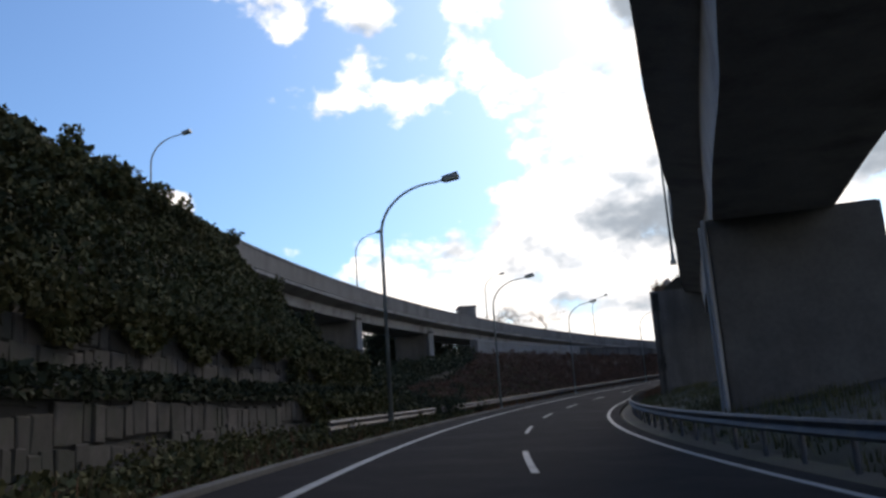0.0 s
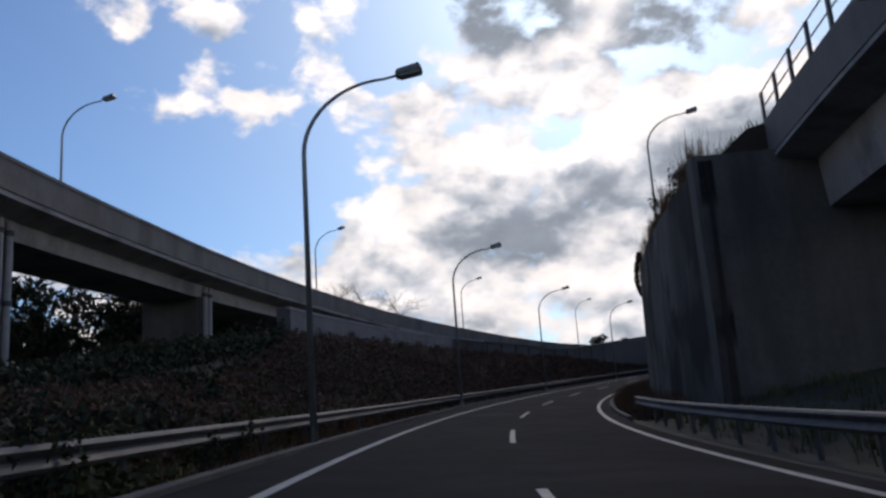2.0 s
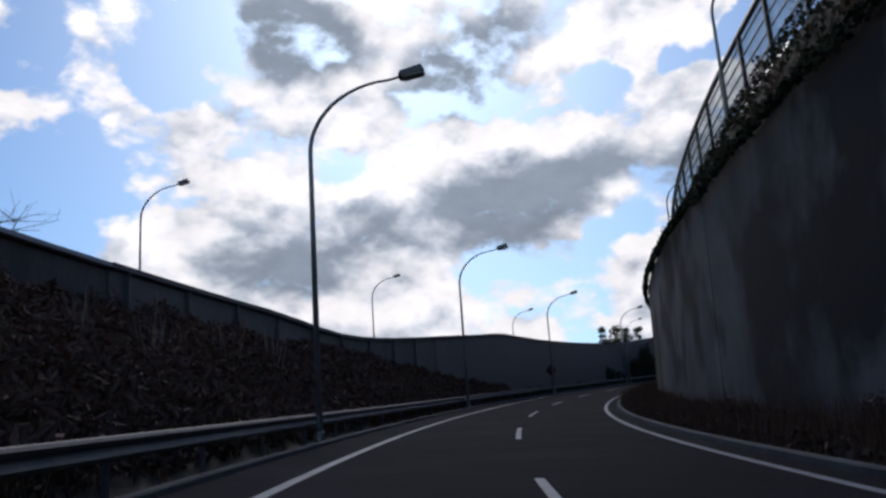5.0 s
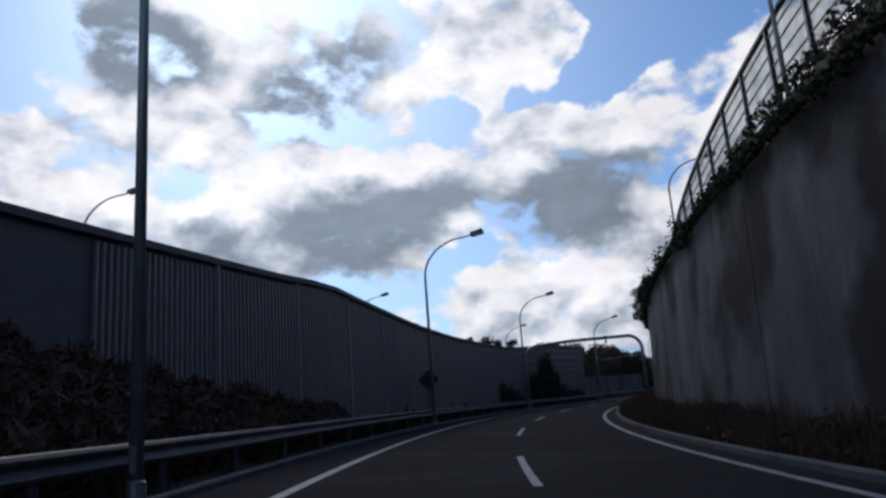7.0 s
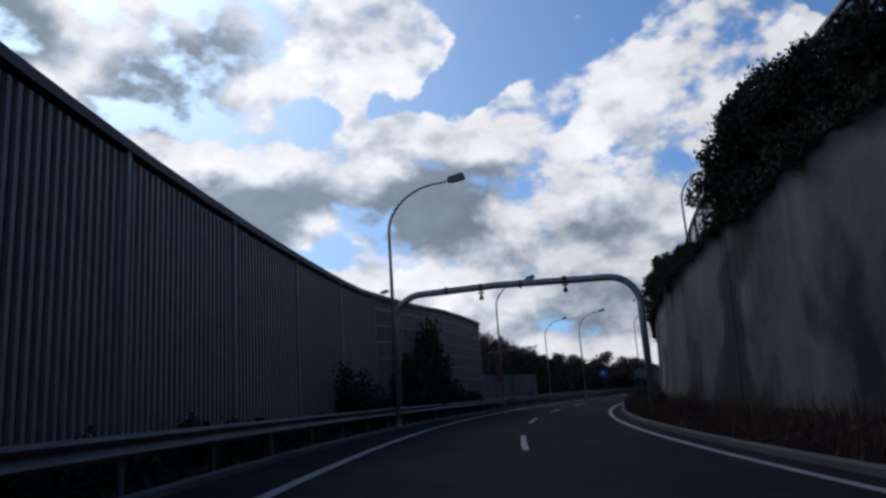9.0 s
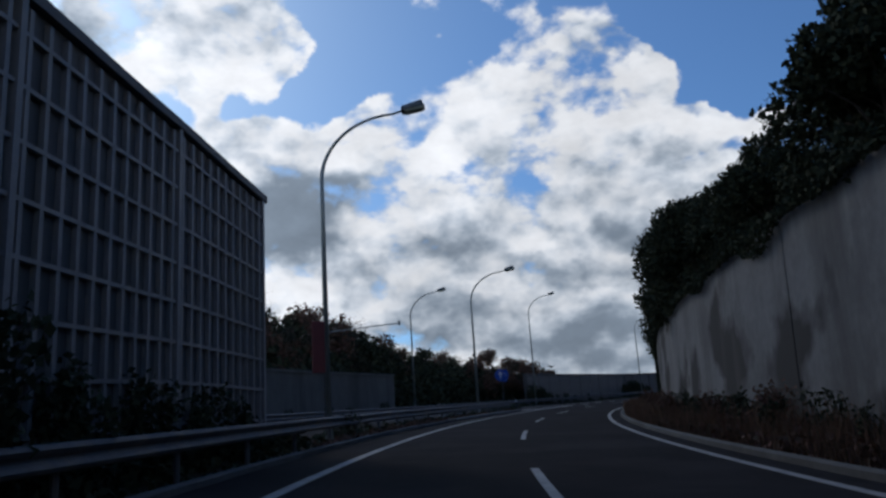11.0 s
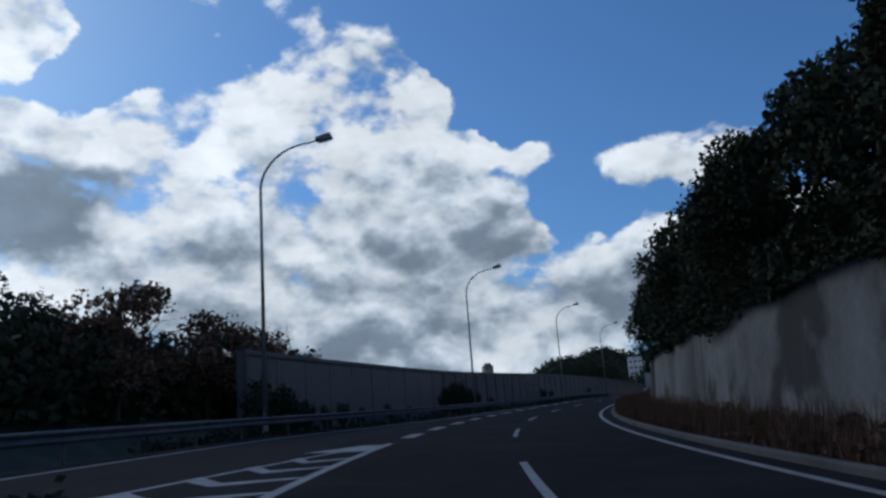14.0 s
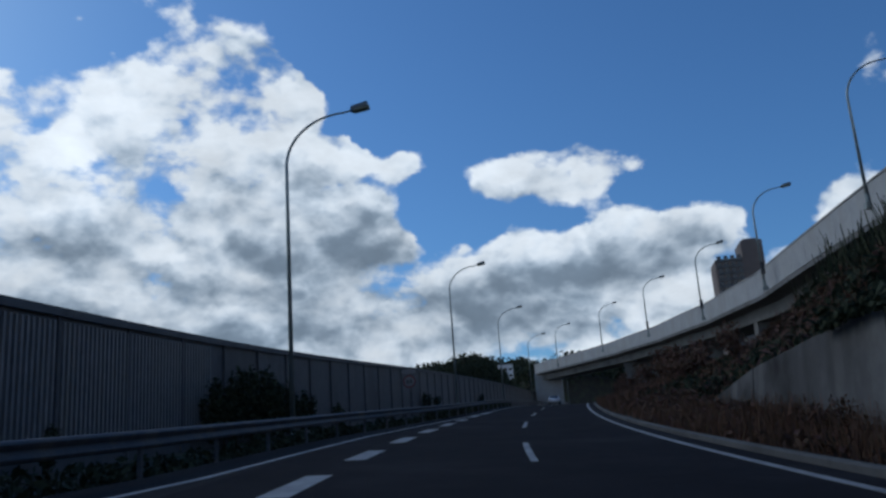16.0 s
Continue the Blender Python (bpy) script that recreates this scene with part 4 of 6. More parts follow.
def along(s):
    """How fast the bridge's edge moves sideways, to square its section to it."""
    return (bridge2_u(s + 3) - bridge2_u(s - 3)) / 6


ss = stations(384, 559, 3.9)
for a, b in zip(ss, ss[1:]):
    sweep("parapet_panel", a, b - 0.05, 2.0, lambda s: [(bridge2_u(s), bridge2_top(s)), (bridge2_u(s), bridge2_top(s) - 2.0), (bridge2_u(s) + 0.28, bridge2_top(s) - 2.0), (bridge2_u(s) + 0.24, bridge2_top(s))], concrete_white, ahead)
sweep("coping", 384, 559, 3, lambda s: [(bridge2_u(s) - 0.06, bridge2_top(s) + 0.1), (bridge2_u(s) - 0.06, bridge2_top(s)), (bridge2_u(s) + 0.32, bridge2_top(s)), (bridge2_u(s) + 0.32, bridge2_top(s) + 0.1)], concrete_lifted, ahead)
sweep("fascia", 384, 559, 3, lambda s: [(bridge2_u(s) + 0.05, bridge2_top(s) - 1.98), (bridge2_u(s) + 0.05, bridge2_top(s) - 2.35), (bridge2_u(s) + 1.5, bridge2_top(s) - 2.6), (bridge2_u(s) + 1.6, bridge2_top(s) - 3.7), (bridge2_u(s) + 7.5, bridge2_top(s) - 3.7), (bridge2_u(s) + 9, bridge2_top(s) - 2.3), (bridge2_u(s) + 9, bridge2_top(s) - 1.98)], concrete, ahead)
for s in (452, 488, 518):
    bm = bmesh.new()
    m = frame_at(s, bridge2_u(s), bridge2_top(s))
    box(bm, 1.7, 7.4, -0.9, 0.9, -16, -3.65, m)
    part("pier", bm, concrete, ahead)
bm = bmesh.new()
box(bm, -0.1, 6, -1.0, 0.6, -14, -1.95, frame_at(559.5, bridge2_u(559), bridge2_top(559)))
part("abutment", bm, concrete_white, ahead)
lamp_low = lamp_post(8.4, 3.0)
lamp_low.matrix_basis = frame_at(411.2, 20.5, 10.0)
for s, u, top in ((436.0, 20.2, 16.8), (461.5, 18.6, 16.6), (490.5, 14.3, 17.3), (518.5, 7.4, 17.6), (541.5, -2.4, 17.2)):
    copy_thing(lamp_low, frame_at(s, u, top - 8.4))

# ---- lamps, fence and signs above the inside of the bend ----
copy_thing(lamp, frame_at(64.4, 10.45, 10.2))
for s, u, top in ((103.8, 10.0, 19.2), (148.5, 10.9, 18.9), (185.3, 10.8, 17.5), (221.3, 11.2, 17.5), (264.5, 11.3, 15.9), (317, 16, 19.3)):
    copy_thing(lamp, frame_at(s, u, top - 11.1))


def mesh_fence(name, s0, s1, u, bottom, height, post_gap, rails, label):
    """Square posts, level rails and a wire grid between them."""
    f = empty(name, Matrix(), label, "fence", "roadside fences")
    bm = bmesh.new()
    box(bm, -0.05, 0.05, -0.07, 0.07, -0.3, height)
    me = bpy.data.meshes.new("post")
    bm.to_mesh(me), bm.free()
    me.materials.append(dark_steel)
    for s in stations(s0, s1, post_gap):
        o = new("post", me)
        o.parent = f
        o.matrix_world = frame_at(s, u(s), bottom(s))
    for k in range(rails):
        h = height * (k + 0.12) / (rails - 0.85)
        sweep("rail", s0, s1, post_gap, lambda s: [(u(s) - 0.02, bottom(s) + h + 0.02), (u(s) - 0.02, bottom(s) + h - 0.02), (u(s) + 0.02, bottom(s) + h - 0.02), (u(s) + 0.02, bottom(s) + h + 0.02)], dark_steel, f)
    verts, faces = [], []
    gap = 0.3
    for s in stations(s0, s1, gap):
        b = bottom(s)
        i = len(verts)
        verts += [P(s - 0.002, u(s), b + 0.05), P(s + 0.002, u(s), b + 0.05), P(s + 0.002, u(s), b + height - 0.05), P(s - 0.002, u(s), b + height - 0.05)]
        faces.append((i, i + 1, i + 2, i + 3))
    meshed("wire", verts, faces, dark_steel, f)
    return f


mesh_fence("mesh_fence", 18, 76, lambda s: edge_u(s) + 0.15, bridge_top, 1.25, 2.0, 3, "light steel mesh fence on the bridge parapet")


def panel_fence(name, s0, s1, u, bottom, height, gap, rails, label):
    """Stout posts under a round cap, level bars, and a clear weathered sheet in every bay."""
    f = empty(name, Matrix(), label, "fence", "roadside fences")
    bm = bmesh.new()
    box(bm, -0.075, 0.075, -0.075, 0.075, -0.4, height)
    box(bm, -0.12, 0.12, -0.12, 0.12, -0.05, 0.03)
    me = bpy.data.meshes.new("post")
    bm.to_mesh(me), bm.free()
    me.materials.append(dark_steel)
    ends = stations(s0, s1, gap)
    for s in ends:
        o = new("post", me)
        o.parent = f
        o.matrix_world = frame_at(s, u, bottom(s))
    for a, b in zip(ends, ends[1:]):
        sweep("pane", a + 0.09, b - 0.09, 2.0, lambda s: [(u + 0.035, bottom(s) + height - 0.08), (u + 0.035, bottom(s) + 0.12), (u + 0.047, bottom(s) + 0.12), (u + 0.047, bottom(s) + height - 0.08)], clear_sheet, f)
    for k in range(rails):
        h = height * (k + 0.25) / rails
        sweep("rail", s0, s1, gap / 2, lambda s: [(u - 0.03, bottom(s) + h + 0.025), (u - 0.03, bottom(s) + h - 0.025), (u + 0.02, bottom(s) + h - 0.025), (u + 0.02, bottom(s) + h + 0.025)], dark_steel, f)
    sweep("cap_rail", s0, s1, gap / 2, lambda s: [(u - 0.09, bottom(s) + height + 0.1), (u - 0.11, bottom(s) + height + 0.02), (u - 0.09, bottom(s) + height - 0.06), (u + 0.07, bottom(s) + height - 0.06), (u + 0.09, bottom(s) + height + 0.02), (u + 0.07, bottom(s) + height + 0.1)], dark_steel, f)


panel_fence("panel_fence", 119, 300, 11.0, fence_foot, 2.65, 3.85, 5, "dark steel fence with weathered clear panels above the retaining wall")


def disc(bm, r, y0, y1, n=28):
    rings = [[bm.verts.new((r * math.cos(2 * math.pi * k / n), y, r * math.sin(2 * math.pi * k / n))) for k in range(n)] for y in (y0, y1)]
    for k in range(n):
        bm.faces.new((rings[0][k], rings[0][(k + 1) % n], rings[1][(k + 1) % n], rings[1][k]))
    bm.faces.new(rings[0][::-1]), bm.faces.new(rings[1])
    bmesh.ops.recalc_face_normals(bm, faces=bm.faces)


def sign_post(sign, height, mat=galvanised):
    bm = bmesh.new()
    tube(bm, [(0, 0.05, -0.4), (0, 0.05, height)], [0.04, 0.04], 10)
    part("post", bm, mat, sign)


# blue round direction sign at the nose of the island
sign = empty("direction_sign", frame_at(323.6, -4.92, 0.3), "two round blue traffic signs with white upward arrows on one post", "traffic sign")
sign_post(sign, 3.5)


def arrow_disc(m, back):
    """A round blue plate with a raised rim and a white upward arrow, on a clamp at the post."""
    bm = bmesh.new()
    disc(bm, 0.53, -0.02, 0.0)
    disc(bm, 0.51, 0.0, 0.018)
    bmesh.ops.transform(bm, matrix=m, verts=bm.verts)
    plate = part("disc", bm, sign_blue, sign, back)
    bm = bmesh.new()
    box(bm, -0.055, 0.055, -0.028, -0.021, -0.34, 0.1)
    vs = [bm.verts.new((x, y, z)) for y in (-0.028, -0.021) for x, z in ((-0.2, 0.06), (0.2, 0.06), (0, 0.36))]
    for f in ((0, 1, 2), (5, 4, 3), (0, 3, 4, 1), (1, 4, 5, 2), (2, 5, 3, 0)):
        bm.faces.new([vs[i] for i in f])
    bmesh.ops.transform(bm, matrix=m, verts=bm.verts)
    part("arrow", bm, sign_white, plate, "white arrow")
    bm = bmesh.new()
    for z in (-0.25, 0.25):
        box(bm, -0.3, 0.3, 0.02, 0.05, z - 0.02, z + 0.02)
    bmesh.ops.transform(bm, matrix=m, verts=bm.verts)
    part("clamp", bm, galvanised, plate)


arrow_disc(pose(-0.1, -0.06, 3.05, 0, 0, 36), "round blue plate facing the ramp")
arrow_disc(pose(0.2, 0.2, 3.02, 0, 0, -36), "round blue plate set at an angle behind the first")

# round speed sign beside the noise wall
speed = empty("speed_sign", frame_at(422.5, -7.3, 0.3), "round white traffic sign with a red ring on a steel post", "traffic sign")
sign_post(speed, 3.3)
bm = bmesh.new()
disc(bm, 0.45, -0.02, 0.0)
for v in bm.verts:
    v.co.z += 2.45
ring_part = part("ring", bm, sign_red, speed, "red ring")
bm = bmesh.new()
disc(bm, 0.34, -0.032, -0.021)
for v in bm.verts:
    v.co.z += 2.45
part("face", bm, sign_back, ring_part)
bm = bmesh.new()
box(bm, -0.2, -0.04, -0.04, -0.033, 2.31, 2.59)
box(bm, 0.04, 0.2, -0.04, -0.033, 2.31, 2.59)
part("bar", bm, dark_steel, ring_part)
bm = bmesh.new()
box(bm, -0.45, 0.45, -0.02, 0.0, 3.0, 3.28)
part("plate", bm, sign_back, speed)


def diamond(m, label, height=2.6, mat=sign_back):
    """A square warning sign on its corner, seen from the back."""
    d = empty("warning_sign", m, label, "traffic sign", "diamond signs")
    sign_post(d, height)
    bm = bmesh.new()
    r = 0.62
    vs = [bm.verts.new((x, y, height - 0.35 + z)) for y in (-0.01, 0.01) for x, z in ((-r, 0), (0, -r), (r, 0), (0, r))]
    for f in ((0, 1, 2, 3), (7, 6, 5, 4), (0, 4, 5, 1), (1, 5, 6, 2), (2, 6, 7, 3), (3, 7, 4, 0)):
        bm.faces.new([vs[i] for i in f])
    bmesh.ops.bevel(bm, geom=[e for e in bm.edges if abs(e.verts[0].co.y - e.verts[1].co.y) > 0.01], offset=0.06, segments=3, affect="EDGES")
    part("plate", bm, mat, d)
    bm = bmesh.new()
    box(bm, -0.45, 0.45, 0.012, 0.04, height - 0.42, height - 0.36)
    part("bracket", bm, galvanised, d)


diamond(frame_at(207.5, -4.75, 0.1), "dull reddish diamond warning sign beside a street lamp", 2.95, sign_maroon)
diamond(frame_at(83.5, 9.6, 8.5), "dark diamond warning sign among reeds on the wall", 2.1)

plate = empty("pole_plate", frame_at(277.0, -4.85, 0.9, 35), "narrow upright reddish-brown plate fixed beside a lamp pole", "sign")
bm = bmesh.new()
box(bm, -0.44, 0.0, -0.02, 0.02, 1.5, 3.15)
bmesh.ops.bevel(bm, geom=list(bm.edges), offset=0.008, segments=1, affect="EDGES")
part("plate", bm, sign_red, plate)
bm = bmesh.new()
tube(bm, [(-0.02, 0.05, -0.4), (-0.02, 0.05, 3.1)], [0.03, 0.03], 8)
part("post", bm, dark_steel, plate)


def pole_box(s, u, h):
    """A dark switch box strapped to a lamp pole."""
    b = empty("switch_box", frame_at(s, u, h), "dark switch box strapped to a lamp pole", "switch box", "switch boxes")
    bm = bmesh.new()
    box(bm, -0.16, 0.16, -0.32, -0.11, 0, 1.0)
    bmesh.ops.bevel(bm, geom=list(bm.edges), offset=0.02, segments=2, affect="EDGES")
    part("case", bm, dark_steel, b)
    bm = bmesh.new()
    box(bm, -0.13, 0.13, -0.11, 0.0, 0.2, 0.26)
    box(bm, -0.13, 0.13, -0.11, 0.0, 0.74, 0.80)
    part("strap", bm, galvanised, b)


pole_box(103.8, 10.0, 11.1)
for s, u, top in ((436.0, 20.2, 16.8), (461.5, 18.6, 16.6), (490.5, 14.3, 17.3)):
    pole_box(s, u, top - 7.4)

# gantry across the road
gantry = empty("sensor_gantry", frame_at(244.9, 0, -0.65), "grey steel portal gantry with hanging round sensors", "gantry")
bm = bmesh.new()
pts = [(-5.02, 0, -0.3), (-5.02, 0, 5.75)]
pts += [(-5.02 + 1.4 * (1 - math.cos(a)), 0, 5.75 + 1.25 * math.sin(a)) for a in [math.pi / 2 * i / 8 for i in range(1, 9)]]
pts += [(0, 0, 7.1), (4.7, 0, 6.98)]
pts += [(5.3 + 1.39 * math.sin(a), 0, 5.6 + 1.37 * math.cos(a)) for a in [math.pi / 2 * i / 8 for i in range(0, 9)]]
pts += [(6.69, 0, -0.5)]
tube(bm, pts, [0.165] * len(pts), 14)
part("frame", bm, pole_steel, gantry, smooth=True)
for x in (-5.02, 6.69):
    bm = bmesh.new()
    tube(bm, [(x, 0, 0.25), (x, 0, 0.62), (x, 0, 0.66)], [0.2, 0.2, 0.17], 14)
    box(bm, x - 0.3, x + 0.3, -0.3, 0.3, -0.1, 0.27)
    part("base", bm, pole_steel, gantry)
for x in (-2.4, 1.2):
    bm = bmesh.new()
    tube(bm, [(x - 0.06, 0, 7.05), (x + 0.06, 0, 7.05)], [0.2, 0.2], 14)
    part("collar", bm, dark_steel, gantry)
for x in (-0.72, 3.3):
    bm = bmesh.new()
    tube(bm, [(x, 0, 7.0), (x, 0, 6.68)], [0.03, 0.03], 8)
    box(bm, x - 0.14, x + 0.14, -0.05, 0.05, 6.76, 6.82)
    box(bm, x - 0.1, x + 0.1, -0.18, 0.18, 6.9, 7.2)
    bracket = part("bracket", bm, dark_steel, gantry)
    bm = bmesh.new()
    tube(bm, [(x, 0, 6.7), (x, 0, 6.62), (x, 0, 6.5), (x, 0, 6.45)], [0.04, 0.1, 0.12, 0.07], 14)
    part("sensor", bm, dark_steel, bracket, "dark round sensor head")

# arm of a sign mast over the joining road
mast = empty("sign_mast", frame_at(309.5, -16.0, 0.0), "steel mast with a long thin side arm", "mast")
bm = bmesh.new()
tube(bm, [(0, 0, -1.0), (0, 0, 7.2)], [0.1, 0.08], 10)
part("pole", bm, dark_steel, mast)
bm = bmesh.new()
tube(bm, [(0, 0, 7.1), (3, 0, 7.2), (6.5, 0, 7.28)], [0.05, 0.045, 0.04], 10)
box(bm, 6.45, 6.6, -0.08, 0.08, 7.13, 7.45)
part("arm", bm, pole_steel, mast)

# bollard at the rail's end, cabinet in the verge
boll = empty("bollard", PR(326.2, -4.4, 0) and Matrix.Translation(PR(326.2, -4.4, 0)), "dark slim marker post at the end of the guardrail", "bollard")
bm = bmesh.new()
tube(bm, [(0, 0, -0.2), (0, 0, 1.0), (0, 0, 1.05)], [0.075, 0.075, 0.05], 12)
boll_post = part("post", bm, dark_steel, boll)
bm = bmesh.new()
tube(bm, [(0, 0, 0.78), (0, 0, 0.92)], [0.078, 0.078], 12)
part("band", bm, sign_white, boll_post, "pale reflective band")
cab = empty("marker_plate", frame_at(250.3, 7.2, -0.25), "small pale plate on a short post in the dry grass", "marker")
bm = bmesh.new()
box(bm, -0.32, 0.32, -0.03, 0.03, 0.45, 0.85)
bmesh.ops.bevel(bm, geom=list(bm.edges), offset=0.01, segments=1, affect="EDGES")
part("plate", bm, sign_white, cab)
bm = bmesh.new()
box(bm, -0.04, 0.04, 0.03, 0.08, -0.3, 0.8)
part("post", bm, dark_steel, cab)

# ---- noise barrier: slats, bars and posts ----


def slat_mesh(w, d, h):
    bm = bmesh.new()
    box(bm, 0, d, -w / 2, w / 2, 0, h)
    me = bpy.data.meshes.new("slat")
    bm.to_mesh(me), bm.free()
    me.materials.append(barrier_slat)
    return me


one = slat_mesh(0.10, 0.08, 1.0)
# close upright slats first, then an open grid of slats and level bars
GRID_FROM = 243.0
for i in range(int((GRID_FROM - 177) / 0.27)):
    s = 177.2 + i * 0.27
    o = new("slat", one)
    o.parent = bar
    o.matrix_world = frame_at(s, flank_u(s) + 0.004, 0.5) @ Matrix.Diagonal((1, 1, flank_top(s) - 0.75, 1))
for i in range(int((273.0 - GRID_FROM) / 0.545)):
    s = GRID_FROM + 0.27 + i * 0.545
    o = new("slat", one)
    o.parent = bar
    o.matrix_world = frame_at(s, flank_u(s) + 0.004, 0.5) @ Matrix.Diagonal((1.15, 1.1, flank_top(s) - 0.75, 1))
for k in range(9):
    sweep("rail", GRID_FROM, 273.0, 3, lambda s: [(flank_u(s) + 0.1, flank_top(s) - 0.62 - 0.8 * k), (flank_u(s) + 0.004, flank_top(s) - 0.62 - 0.8 * k), (flank_u(s) + 0.004, flank_top(s) - 0.69 - 0.8 * k), (flank_u(s) + 0.1, flank_top(s) - 0.69 - 0.8 * k)], barrier_slat, bar)
for s in stations(141, 177, 4.0)[:-1] + stations(183, 273.0, 6.0):
    bm = bmesh.new()
    box(bm, 0.0, 0.13, -0.08, 0.08, -0.4, flank_top(s) - 0.02, frame_at(s, flank_u(s) + 0.002, 0))
    part("post", bm, barrier_slat if s > 180 else barrier_panel, bar)
sweep("coping", 140, 273.3, 3, lambda s: [(flank_u(s) + 0.16, flank_top(s) + 0.05), (flank_u(s) + 0.16, flank_top(s) - 0.14), (flank_u(s) - 0.28, flank_top(s) - 0.14), (flank_u(s) - 0.28, flank_top(s) + 0.05)], barrier_panel, bar)
# slatted screen on the abutment wall below the viaduct parapet
pale = slat_mesh(0.08, 0.07, 1.0)
pale.materials.clear()
pale.materials.append(concrete_white)
for i in range(int((132 - 99.4) / 0.2)):
    s = 99.4 + i * 0.2
    o = new("slat", pale)
    o.parent = abut
    o.matrix_world = frame_at(s, flank_u(s) + 0.02, flank_top(s) - 2.0) @ Matrix.Diagonal((1, 1, 1.86, 1))
sweep("cap_rail", 99, 140, 3, lambda s: [(flank_u(s) + 0.13, flank_top(s) + 0.02), (flank_u(s) + 0.13, flank_top(s) - 0.12), (flank_u(s) - 0.12, flank_top(s) - 0.12), (flank_u(s) - 0.12, flank_top(s) + 0.02)], concrete_white, abut)
# outer noise wall: posts, slats and coping
for i in range(int((397 - 359) / 0.24)):
    s = 359 + i * 0.24
    o = new("slat", one)
    o.parent = outer
    o.matrix_world = frame_at(s, outer_u(s) + 0.004, 1.0) @ Matrix.Diagonal((0.9, 1.0, outer_top(s) - 1.25, 1))
for s in stations(358.7, 560, 4.0):
    bm = bmesh.new()
    box(bm, 0.0, 0.09, -0.07, 0.07, -0.4, outer_top(s) - 0.05, frame_at(s, outer_u(s) + 0.002, 0))
    part("post", bm, barrier_panel, outer)
sweep("coping", 358.5, 640, 4, lambda s: [(outer_u(s) + 0.14, outer_top(s) + 0.11), (outer_u(s) + 0.14, outer_top(s) - 0.13), (outer_u(s) - 0.36, outer_top(s) - 0.13), (outer_u(s) - 0.36, outer_top(s) + 0.11)], barrier_panel, outer)
sweep("coping", 273.5, 323, 4, lambda s: [(-14.5, ramp(s, (270, 3.8), (323, 4.3))), (-14.5, ramp(s, (270, 3.62), (323, 4.12))), (-15.0, ramp(s, (270, 3.62), (323, 4.12))), (-15.0, ramp(s, (270, 3.8), (323, 4.3)))], concrete_pier, far_wall)


# ---- masonry below the slope ----
def masonry(name, s0, s1, u0, h0, h1, lean, label):
    """Rough stone blocks in uneven upright courses over a dark backing."""
    w = empty(name, Matrix(), label, "stone wall", kind="structure")
    sweep("backing", s0, s1, 2, lambda s: [(u0(s) - lean, h1), (u0(s), h0 - 0.6), (u0(s) - 0.6, h0 - 0.6), (u0(s) - 0.9, h1)], mortar, w)
    rng = random.Random(int(h1 * 10))
    z, row = h0 - 0.1, 0
    while z < h1 - 0.1:
        ht = min(rng.uniform(0.38, 0.74), h1 - z + 0.05)
        s = s0 - rng.uniform(0, 0.5)
        while s < s1 - 0.3:
            wd = rng.choice((rng.uniform(0.28, 0.45), rng.uniform(0.5, 0.95)))
            d = rng.uniform(0.015, 0.045)
            k = (z - h0) / max(h1 - h0, 0.1) * lean
            bm = bmesh.new()
            m = frame_at(s + wd / 2, u0(s) - k, z + rng.uniform(-0.05, 0.05) + 0.06 * math.sin(s * 0.6 + row * 2.1) + 0.03 * math.sin(s * 1.9 + row))
            j = lambda: rng.uniform(-0.03, 0.03)
            a, t = wd / 2 - 0.014, (ht - 0.03) * rng.uniform(0.95, 1.12)
            back = [(-0.1, -a, 0.0), (-0.1, a, 0.0), (-0.1, a, t), (-0.1, -a, t)]
            rim = [(d * 0.35, -a + j(), j()), (d * 0.35, a + j(), j()), (d * 0.35, a + j(), t + j()), (d * 0.35, -a + j(), t + j())]
            front = [(d + j() * 0.5, y * 0.88 + j() * 0.6, (z2 - t / 2) * 0.9 + t / 2 + j() * 0.6) for _, y, z2 in rim]
            vs = [bm.verts.new(m @ Vector(p)) for p in back + rim + front]
            for q in ((0, 4), (4, 8)):
                for i in range(4):
                    i2 = (i + 1) % 4
                    bm.faces.new((vs[q[0] + i], vs[q[0] + i2], vs[q[1] + i2], vs[q[1] + i]))
            bm.faces.new(vs[8:12])
            bmesh.ops.recalc_face_normals(bm, faces=bm.faces)
            part("stone", bm, stone, w)
            s += wd
        z += ht
        row += 1


masonry("stone_wall_lower", 8, 36, lambda s: -6.0, 0.25, 1.85, 0.25, "low tier of rough dark stone masonry")
masonry("stone_wall_upper", 8, 38, lambda s: -7.2, 1.85, 3.3, 0.25, "upper tier of rough dark stone masonry with weeds")
ledge = sweep("ledge", -10, 40, 3, lambda s: [(-6.1, 1.9), (-6.1, 1.75), (-7.6, 1.75), (-7.6, 1.95)], soil)
tagged(ledge, "narrow earth ledge between the stone tiers", "ledge", kind="structure")

# ---- far buildings ----
tower = empty("apartment_tower", pose(622, 146.7, 20, 0, 0, -5), "tall brown apartment tower far behind the bridge", "apartment building")
bm = bmesh.new()
box(bm, -9, 9, -3, 9.5, 0, 84)
tower_face = part("wall", bm, tower_wall, tower)
bm = bmesh.new()
box(bm, -9, 9, -12.5, -3, 0, 92)
box(bm, -4, 4, -11, -5, 92, 94)
part("core", bm, tower_wall, tower)
for k in range(10, 26):
    bm = bmesh.new()
    box(bm, -9.9, -9.0, -2.6, 9.2, 8 + 3 * k, 9.1 + 3 * k)
    part("balcony", bm, concrete, tower_face)
    for q in range(4):
        bm = bmesh.new()
        box(bm, -9.06, -9.0, -2.4 + 3.0 * q, -0.5 + 3.0 * q, 9.3 + 3 * k, 10.8 + 3 * k)
        part("window", bm, glass_dark, tower_face)
